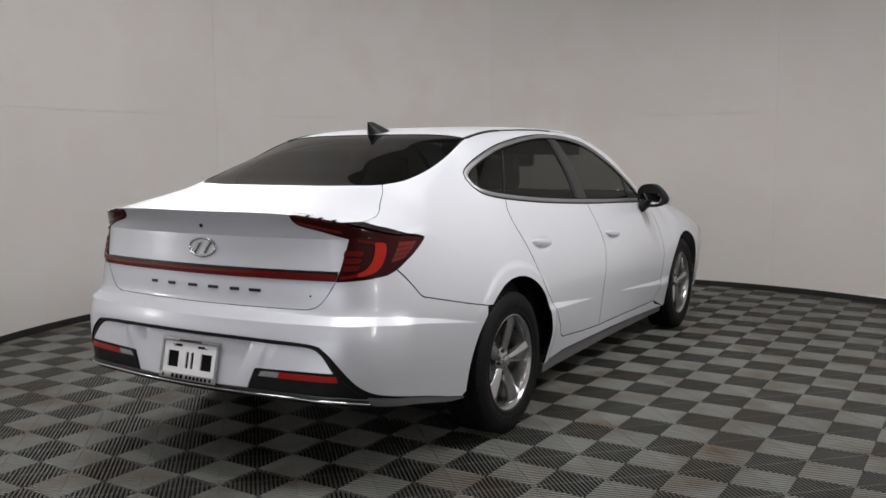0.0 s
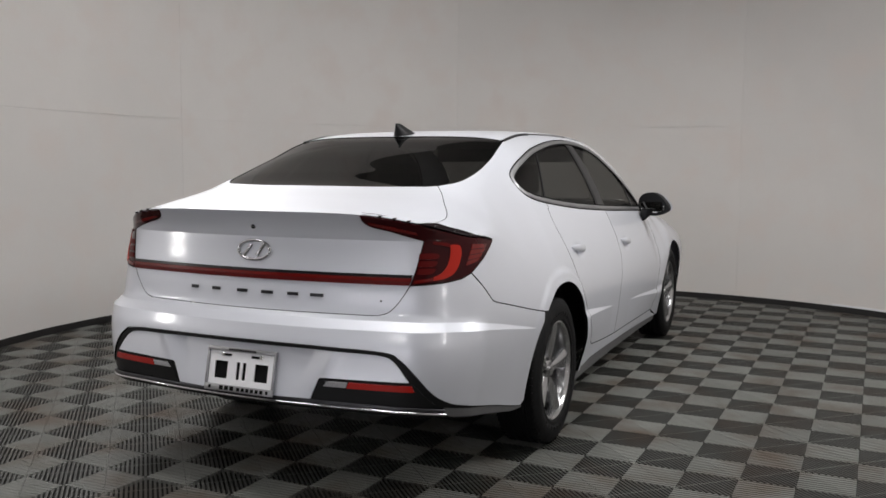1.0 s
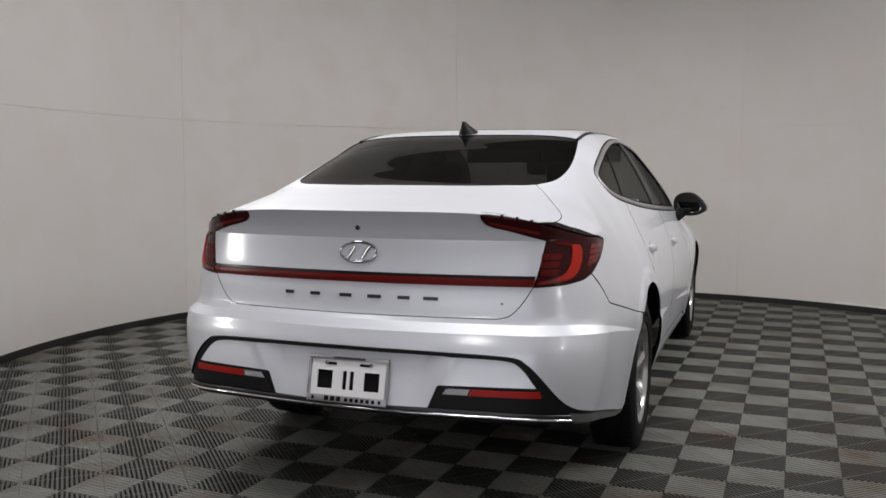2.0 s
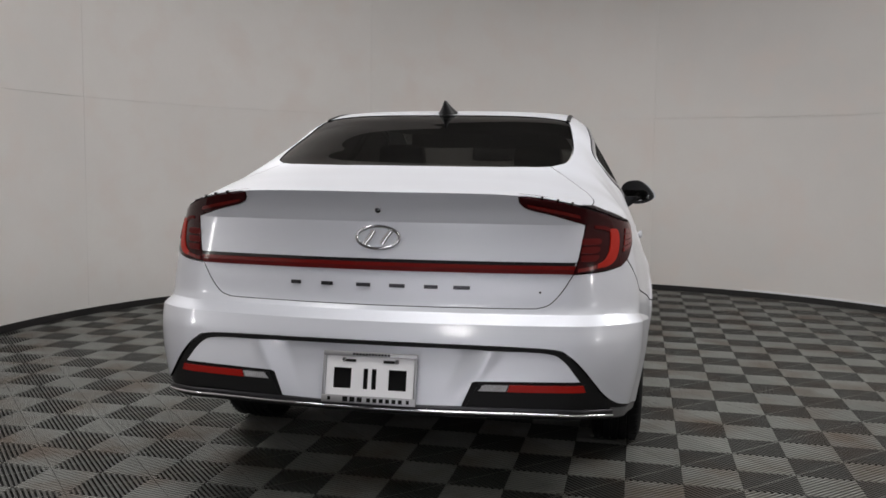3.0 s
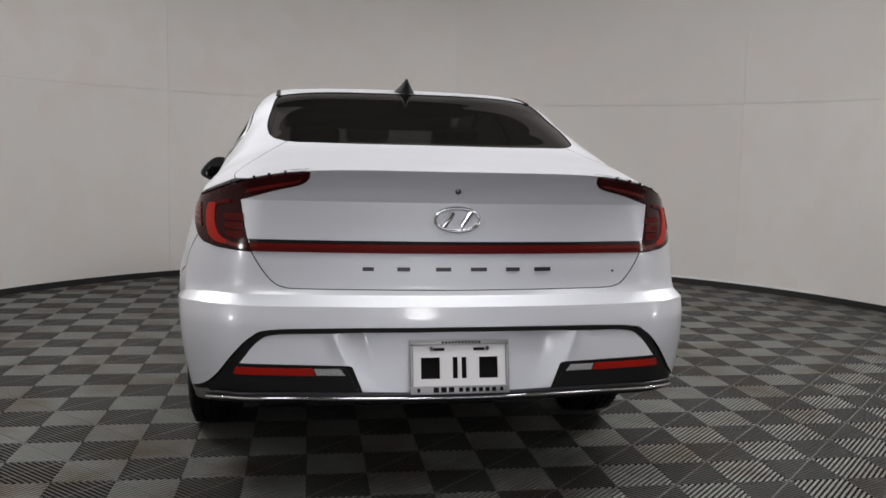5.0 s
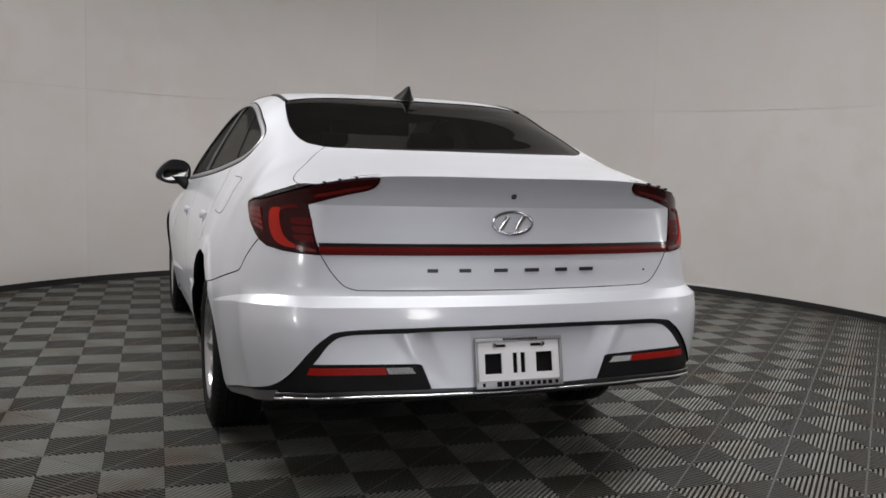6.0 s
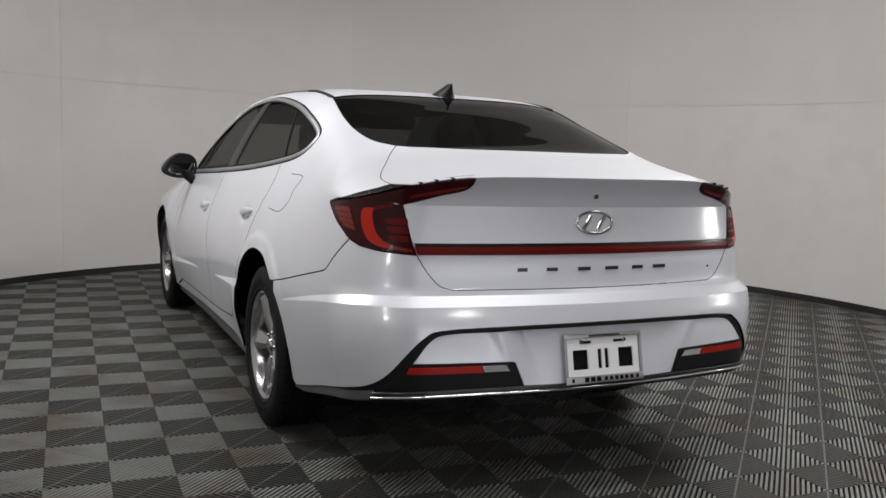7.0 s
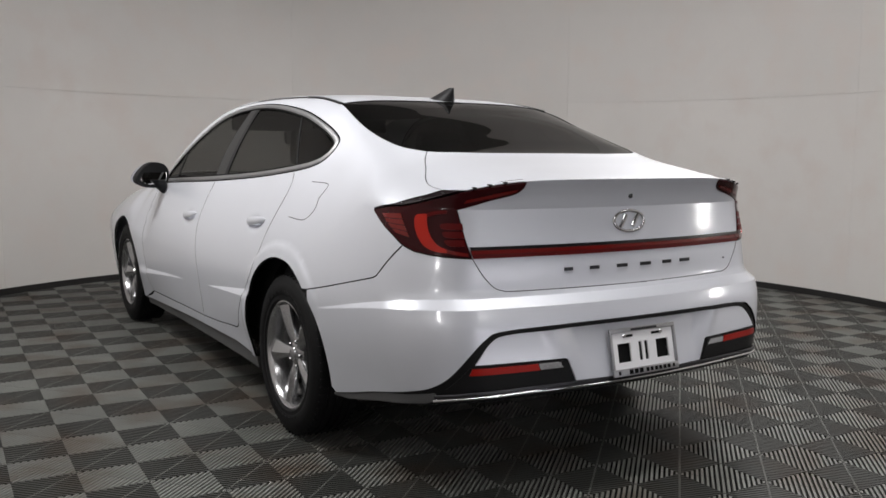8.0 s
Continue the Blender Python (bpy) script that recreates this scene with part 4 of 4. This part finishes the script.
def plate(bumper):
    """An empty white plate bracket in a dealer's frame."""
    m = Matrix.Translation((0, -2.545, .479)) @ pose(0, 0, 0, -12)
    base = new("plate_bracket")
    base.parent = bumper
    tagged(base, "white plate bracket with cut-outs in a chrome frame")
    bm = bmesh.new()
    # plate of strips that leaves the two square holes and the two slots open
    for x0, x1, z0, z1 in ((-.146, .146, .030, .072), (-.146, .146, -.070, -.036), (-.146, -.122, -.036, .030), (-.062, -.022, -.036, .030), (-.006, .006, -.036, .030), (.022, .062, -.036, .030), (.122, .146, -.036, .030)):
        box(bm, x0, x1, -.006, 0, z0, z1, 0, m)
    part("bracket_plate", bm, PLATE_WHITE, base)
    bm = bmesh.new()
    box(bm, -.14, .14, .004, .010, -.06, .06, 0, m)
    part("bracket_back", bm, BLACK_AND_GAP_SHADE, base)
    bm = bmesh.new()
    for x0, x1, z0, z1 in ((-.157, .157, .068, .083), (-.157, .157, -.083, -.058), (-.157, -.147, -.058, .068), (.147, .157, -.058, .068)):
        box(bm, x0, x1, -.013, -.004, z0, z1, .002, m)
    part("plate_frame", bm, SATIN_CHROME, base, smooth=True)
    marks = [(-.005 + .021 * k, .008 + .021 * k, -.077, -.064) for k in range(6)] + [(-.085 + .024 * k, -.068 + .024 * k, -.078, -.062) for k in range(3)]
    marks += [(-.136, -.126, -.076, -.064), (.126, .136, -.076, -.064)] + [(-.058 + .0105 * k, -.050 + .0105 * k, .072, .079) for k in range(12)]
    for x0, x1, z0, z1 in marks:
        bm = bmesh.new()
        box(bm, x0, x1, -.0142, -.0128, z0, z1, 0, m)
        part("mark", bm, BLACK_AND_GAP_SHADE, base)
    for s in (-1, 1):
        bm = bmesh.new()
        lathe(bm, [(0, .006), (.005, .006), (.0075, .003), (.0075, 0)], m @ Matrix.Translation((s * .088, -.006, .056)) @ pose(0, 0, 0, 90), 14)
        bolt = part("bolt", bm, CHROME, base, smooth=True)
        bm = bmesh.new()
        box(bm, s * .064 - .020, s * .064 + .016, -.0085, -.0055, .050, .059, 0, m)
        part("slot", bm, BLACK_AND_GAP_SHADE, bolt)


def antenna(car):
    """Shark fin: a blade that leans back on a long foot."""
    bm = bmesh.new()
    z0 = float(ROOF(-1.17)) - .004
    rings = []
    for h, y0, y1, w in ((0, -1.262, -1.055, .060), (.010, -1.264, -1.070, .054), (.023, -1.270, -1.115, .040), (.037, -1.276, -1.165, .025), (.050, -1.281, -1.205, .013), (.059, -1.283, -1.240, .006)):
        ring = []
        for k in range(20):
            a = 2 * math.pi * k / 20
            t = .5 + .5 * math.cos(a)
            ring.append(bm.verts.new((w * math.sin(a) * (1 - .55 * t), y0 + (y1 - y0) * t, z0 + h - .055 * max(0, (-1.17 - (y0 + (y1 - y0) * t)) * 1.0) * (1 - h / .08) * 3)))
        rings.append(ring)
    for a, b in zip(rings, rings[1:]):
        for k in range(20):
            bm.faces.new((a[k], a[(k + 1) % 20], b[(k + 1) % 20], b[k]))
    bm.faces.new(rings[-1])
    part("antenna", bm, PIANO, car, "gloss black shark fin antenna", smooth=True)


def door_mirror(car, mir):
    """A drop-shaped housing with its point outwards, on a foot at the window's corner."""
    s = -1 if mir else 1
    turn_c, turn_s = math.cos(radians(12)), math.sin(radians(12))

    def shell(scale, off, back=-9.0, front=9.0, power=2.6, pitch=0.0):
        bm = bmesh.new()
        for v in bmesh.ops.create_uvsphere(bm, u_segments=32, v_segments=18, radius=1)["verts"]:
            d = v.co.copy()
            d *= (abs(d.x) ** power + abs(d.y) ** power + abs(d.z) ** power) ** (-1 / power)
            d.y = min(front, max(d.y, back))
            out = max(0, d.x)
            tall = 1 - .52 * out ** 1.6
            lx, ly = off[0] + d.x * scale[0], off[1] + d.y * scale[1]
            lz = off[2] + d.z * scale[2] * tall - .026 * out ** 1.4
            ly -= pitch * lz
            v.co = Vector((s * (.930 + lx * turn_c + ly * turn_s), .575 + ly * turn_c - lx * turn_s, 1.018 + lz))
        return bm
    housing = part("door_mirror", shell((.104, .085, .076), (0, 0, 0), -.25), PIANO, car, "black drop-shaped door mirror with white cap", smooth=True)
    part("mirror_cap", shell((.104, .085, .070), (.006, .010, .002), .30), PAINT, housing, smooth=True)
    part("mirror_glass", shell((.080, .010, .054), (-.004, -.0200, 0), -.3, power=3.2, pitch=-.12), MIRROR, housing, smooth=True)
    bm = bmesh.new()
    rings = []
    for z, half, x in ((.908, .010, .858), (.935, .036, .868), (.965, .062, .888), (.990, .070, .905)):
        rings.append([bm.verts.new((s * (x + half * .8 * math.cos(a)), .590 + half * math.sin(a), z)) for a in (k * math.pi / 6 for k in range(12))])
    for a, b in zip(rings, rings[1:]):
        for k in range(12):
            bm.faces.new((a[k], a[(k + 1) % 12], b[(k + 1) % 12], b[k]))
    bm.faces.new(rings[0])
    bm.faces.new(rings[-1])
    part("stalk", bm, PIANO, housing, smooth=True)


def wheel(car, x, y):
    """A tyre on a five-spoke alloy rim, its face towards +z of its own frame."""
    s = 1 if x > 0 else -1
    m = Matrix.Translation((x, y, .335)) @ pose(0, 0, 0, 0, 90 * s, 0)
    hub = new("wheel")
    hub.parent = car
    hub.matrix_basis = m
    tagged(hub, "black tyre on a silver five-spoke alloy rim")
    w = .1025
    I = Matrix.Identity(4)
    bm = bmesh.new()
    tread = []
    for g in range(5):
        c = -.066 + .033 * g
        tread += [(.3325 - .004 * (abs(c - .012) / .07) ** 2, c - .0135), (.3335 - .004 * (abs(c) / .07) ** 2, c + .0095), (.325, c + .0115), (.325, c + .0165)]
    lathe(bm, [(.212, -.085), (.235, -.100), (.275, -w), (.312, -.093), (.327, -.083)] + tread[:-2] + [(.327, .083), (.312, .093), (.295, .099), (.292, .1005), (.275, w), (.250, .1015), (.247, .099), (.232, .099), (.222, .090), (.214, .082)], I, 72)
    for k in range(64):
        a = 2 * math.pi * k / 64
        for c in (-.074, .074):
            box(bm, .318, .3315, -.002, .002, c - .012, c + .012, 0, pose(0, 0, 0, 0, 0, math.degrees(a)))
    for k, (turn, deep) in enumerate([(10 * i - 40, .016) for i in range(9)] + [(150 + 8 * i, .012) for i in range(8)]):
        box(bm, .262 - deep / 2, .262 + deep / 2, -.0085, .0085, w - .002, w + .0012, 0, pose(0, 0, 0, 0, 0, turn))
    part("tyre", bm, RUBBER, hub, smooth=True)
    bm = bmesh.new()
    lathe(bm, [(.226, .084), (.227, .091), (.220, .093), (.212, .088), (.205, .070), (.198, .02), (.196, -.08)], I, 64)
    rim = part("rim", bm, ALLOY, hub, smooth=True)
    bm = bmesh.new()
    lathe(bm, [(.03, -.030), (.15, -.030), (.152, -.022), (.03, -.022)], I, 40)
    part("brake_disc", bm, STEEL, hub, smooth=True)
    bm = bmesh.new()
    lathe(bm, [(.0, -.050), (.197, -.050)], I, 40)
    part("rim_back", bm, BLACK_AND_GAP_SHADE, hub)
    for k in range(5):
        bm = bmesh.new()
        rings = []
        for r, half, top, deep in ((.030, .020, .056, .040), (.060, .022, .064, .040), (.095, .027, .071, .036), (.135, .035, .077, .032), (.175, .043, .081, .030), (.208, .050, .083, .030)):
            ring = []
            for u, h in ((-1, -deep), (-1, -.017), (-.92, -.014), (.18, -.001), (.26, 0), (.34, -.001), (.92, -.007), (1, -.010), (1, -deep)):
                ring.append(bm.verts.new((r, u * half + .10 * (r - .03), top + h)))
            rings.append(ring)
        for a, b in zip(rings, rings[1:]):
            for i in range(8):
                bm.faces.new((a[i], b[i], b[i + 1], a[i + 1]))
        bmesh.ops.rotate(bm, verts=bm.verts, cent=(0, 0, 0), matrix=Matrix.Rotation(2 * math.pi * (k + .25) / 5, 3, "Z"))
        part("spoke", bm, ALLOY, rim, smooth=True)
        bm = bmesh.new()
        a = 2 * math.pi * (k + .75) / 5
        lathe(bm, [(.0, .062), (.006, .062), (.0085, .058), (.0095, .035)], Matrix.Translation((.054 * math.cos(a), .054 * math.sin(a), 0)), 6)
        part("wheel_nut", bm, GLOSS_BLACK, rim)
    bm = bmesh.new()
    lathe(bm, [(0, .072), (.020, .071), (.027, .068), (.030, .060), (.044, .058), (.070, .045), (.072, .02)], I, 40)
    part("hub_cap", bm, ALLOY, rim, smooth=True)


def underside(car):
    bm = bmesh.new()
    box(bm, -.70, .70, -1.0, 2.05, .19, .30, .03)
    box(bm, -.50, .50, -2.30, -1.0, .34, .42, .02)
    part("underbody", bm, BLACK_AND_GAP_SHADE, car)
    for axle in (-1.42, 1.42):
        for s in (-1, 1):
            bm = bmesh.new()
            m = Matrix.Translation((s * .56, axle, .335)) @ pose(0, 0, 0, 0, 90 * s, 0)
            up = math.pi if s > 0 else 0.0
            lathe(bm, [(.05, 0), (.395, 0), (.408, .02), (.406, .27)], m, 40, (up - 1.75, up + 1.75))
            part("arch_liner", bm, BLACK_AND_GAP_SHADE, car, smooth=True)


def cushion(bm, x0, x1, y0, y1, z0, z1, m=None, soft=.05):
    box(bm, x0, x1, y0, y1, z0, z1, soft, m)


def cabin(car):
    """Seats, dash and trim that show faintly through the glass."""
    bm = bmesh.new()
    box(bm, -.76, .76, -1.85, 1.15, .31, .35)
    box(bm, -.79, -.76, -1.80, 1.10, .33, .94)
    box(bm, .76, .79, -1.80, 1.10, .33, .94)
    box(bm, -.74, .74, -2.02, -1.55, 1.02, 1.045, .008)
    part("cabin_tub", bm, TRIM, car)
    bm = bmesh.new()
    box(bm, -.70, .70, .62, 1.12, .60, .93, .06)
    box(bm, -.62, -.14, .60, .80, .90, .975, .03)
    part("dashboard", bm, TRIM, car, smooth=True)
    bm = bmesh.new()
    lathe(bm, [(.175 + .014 * math.cos(a), .014 * math.sin(a)) for a in np.linspace(0, 2 * math.pi, 9)], Matrix.Translation((-.37, .45, .86)) @ pose(0, 0, 0, 65), 32)
    box(bm, -.17, .17, -.012, .012, -.02, .02, 0, Matrix.Translation((-.37, .46, .86)))
    part("steering_wheel", bm, TRIM, car, smooth=True)
    for x in (-.37, .37):
        seat = new("front_seat")
        seat.parent = car
        seat.location = (x, -.05, .36)
        tagged(seat, "charcoal cloth front seat with headrest")
        bm = bmesh.new()
        cushion(bm, -.25, .25, -.22, .32, .0, .17)
        part("cushion", bm, CLOTH, seat, smooth=True)
        bm = bmesh.new()
        cushion(bm, -.24, .24, -.06, .06, .0, .62, Matrix.Translation((0, -.24, .10)) @ pose(0, 0, 0, 18))
        part("backrest", bm, CLOTH, seat, smooth=True)
        bm = bmesh.new()
        cushion(bm, -.13, .13, -.045, .045, .0, .19, Matrix.Translation((0, -.46, .735)) @ pose(0, 0, 0, 12), .04)
        part("headrest", bm, CLOTH, seat, smooth=True)
    bench = new("rear_bench")
    bench.parent = car
    bench.location = (0, -1.05, .36)
    tagged(bench, "charcoal cloth rear bench with headrests")
    bm = bmesh.new()
    cushion(bm, -.66, .66, -.25, .30, 0, .17)
    part("cushion", bm, CLOTH, bench, smooth=True)
    bm = bmesh.new()
    cushion(bm, -.64, .64, -.06, .06, 0, .60, Matrix.Translation((0, -.27, .10)) @ pose(0, 0, 0, 26))
    part("backrest", bm, CLOTH, bench, smooth=True)
    for x in (-.36, .36):
        bm = bmesh.new()
        cushion(bm, -.125, .125, -.045, .045, 0, .13, Matrix.Translation((x, -.54, .645)) @ pose(0, 0, 0, 15), .04)
        part("headrest", bm, CLOTH, bench, smooth=True)
    bm = bmesh.new()
    box(bm, -.135, .135, -.015, .015, -.052, .052, .03, Matrix.Translation((0, .46, 1.255)))
    box(bm, -.05, .05, .02, .10, -.01, .05, .01, Matrix.Translation((0, .48, 1.27)))
    part("cabin_mirror", bm, TRIM, car, smooth=True)
    for s in (-1, 1):
        bm = bmesh.new()
        box(bm, s * .258 - .256, s * .258 + .256, .33, .35, 1.285, 1.375, .008)
        part("sun_visor", bm, TRIM, car, smooth=True)
    bm = bmesh.new()
    box(bm, -.56, .56, -1.20, .34, 1.372, 1.385, .005)
    part("headliner", bm, TRIM, car)


def fuel_flap(car):
    # no groove is cut: a black thread stands for the shade in it
    line = smooth_line([(-1.40, .902), (-1.53, .898), (-1.585, .925), (-1.60, .955), (-1.592, .985), (-1.615, 1.025), (-1.60, 1.043), (-1.47, 1.046)], 6)
    ribbon("fuel_flap_seam", on_flank(line), BLACK_AND_GAP_SHADE, car, .0014, .0008, lift=.0002, mirrored=True, label="thin dark line for the shade in the fuel flap seam")


def build_car():
    car = new("sedan")
    tagged(car, "pearl white four-door fastback sedan with smoked windows", "car", kind="thing")
    build_body(car)
    antenna(car)
    for mir in (False, True):
        door_mirror(car, mir)
    for x in (-.8, .8):
        for y in (-1.42, 1.42):
            wheel(car, x, y)
    underside(car)
    cabin(car)
    fuel_flap(car)


build_car()


# ---- the floor tiles ----
TILE, TILE_TURN, TILE_U, TILE_V = 0.303, 43.0, -0.40, 0.38


def tile_mesh():
    """A ribbed tile of four triangles, the ribs of each running in from its edge."""
    verts, faces, slots = [], [], []
    half, ribs = TILE / 2 - 0.001, 17
    pitch = 2 * half / ribs
    for quarter in range(4):
        c, s = (1, 0, -1, 0)[quarter], (0, 1, 0, -1)[quarter]

        def put(u, v, z):
            verts.append((c * u - s * v, s * u + c * v, z))
        for i in range(ribs):
            mid = -half + (i + 0.5) * pitch
            w = pitch * (0.25, 0.26)[quarter % 2]
            reach = max(0.004, abs(mid) - 0.0)
            if half - reach < 0.004:
                continue
            b = len(verts)
            for v, du in ((mid - w, 0), (mid + w, 0)):
                for u in (half, max(abs(v), 0.002) + 0.001):
                    for z in (-0.016, 0.0):
                        put(u, v, z)
            faces += [(b + 1, b + 3, b + 7, b + 5), (b, b + 2, b + 3, b + 1), (b + 4, b + 5, b + 7, b + 6), (b, b + 1, b + 5, b + 4), (b + 2, b + 6, b + 7, b + 3)]
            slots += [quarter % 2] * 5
        # the dark quarters keep a solid rail along the outer edge, in the lighter tone
        if quarter % 2:
            b = len(verts)
            for u, v in ((half, -half), (half, half), (half - 0.0018, half - 0.0018), (half - 0.0018, -half + 0.0018)):
                put(u, v, 0.0004)
            faces.append((b, b + 1, b + 2, b + 3))
            slots.append(0)
        # the sunken web that joins the ribs, in the same near-black as the subfloor
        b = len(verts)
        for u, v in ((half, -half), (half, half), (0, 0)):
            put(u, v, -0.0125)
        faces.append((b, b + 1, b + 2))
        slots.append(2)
    mesh = bpy.data.meshes.new("floor_tile")
    mesh.from_pydata(verts, [], faces)
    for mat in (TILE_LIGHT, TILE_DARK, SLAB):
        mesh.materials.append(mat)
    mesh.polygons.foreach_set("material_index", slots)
    bm = bmesh.new()
    bm.from_mesh(mesh)
    for f in bm.faces:
        if abs(f.normal.z) > 0.5 and f.normal.z < 0:
            f.normal_flip()
    bm.to_mesh(mesh)
    bm.free()
    return mesh


def build_tiles():
    mesh = tile_mesh()
    floor_ob = bpy.data.objects["floor"]
    turn = radians(TILE_TURN)
    c, s = math.cos(turn), math.sin(turn)
    spots = []
    for i in range(-40, 41):
        for j in range(-40, 41):
            u, v = (i + TILE_U + 0.5) * TILE, (j + TILE_V + 0.5) * TILE
            x, y = c * u - s * v, s * u + c * v
            if y > -1.85:
                inside = math.hypot(x - CENTRE_X, y - CENTRE_Y) < RADIUS + 0.19
            else:
                inside = -3.09 < x < 4.05 and y > -7.5
            if inside:
                spots.append((math.hypot(x, y + 2.6), x, y))
    spots.sort()
    for k, (_, x, y) in enumerate(spots[:300]):
        ob = new("tile", mesh)
        ob.matrix_world = pose(x, y, 0, 0, 0, TILE_TURN)
        ob.parent = floor_ob
    verts = np.empty(len(mesh.vertices) * 3)
    mesh.vertices.foreach_get("co", verts)
    verts = verts.reshape(-1, 3)
    faces = [tuple(p.vertices) for p in mesh.polygons]
    slots = [p.material_index for p in mesh.polygons]
    all_v, all_f = [], []
    for k, (_, x, y) in enumerate(spots[300:]):
        m = np.array(pose(x, y, 0, 0, 0, TILE_TURN))
        all_v.append(verts @ m[:3, :3].T + m[:3, 3])
        all_f += [tuple(i + k * len(verts) for i in f) for f in faces]
    rest = bpy.data.meshes.new("far_tiles")
    rest.from_pydata(np.vstack(all_v).tolist(), [], all_f)
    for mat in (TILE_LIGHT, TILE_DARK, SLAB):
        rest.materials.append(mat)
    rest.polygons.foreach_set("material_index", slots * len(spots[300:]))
    ob = new("far_tiles", rest)
    ob.parent = floor_ob
    tagged(ob, "grey and charcoal ribbed plastic floor tiles", kind="stuff")


build_tiles()
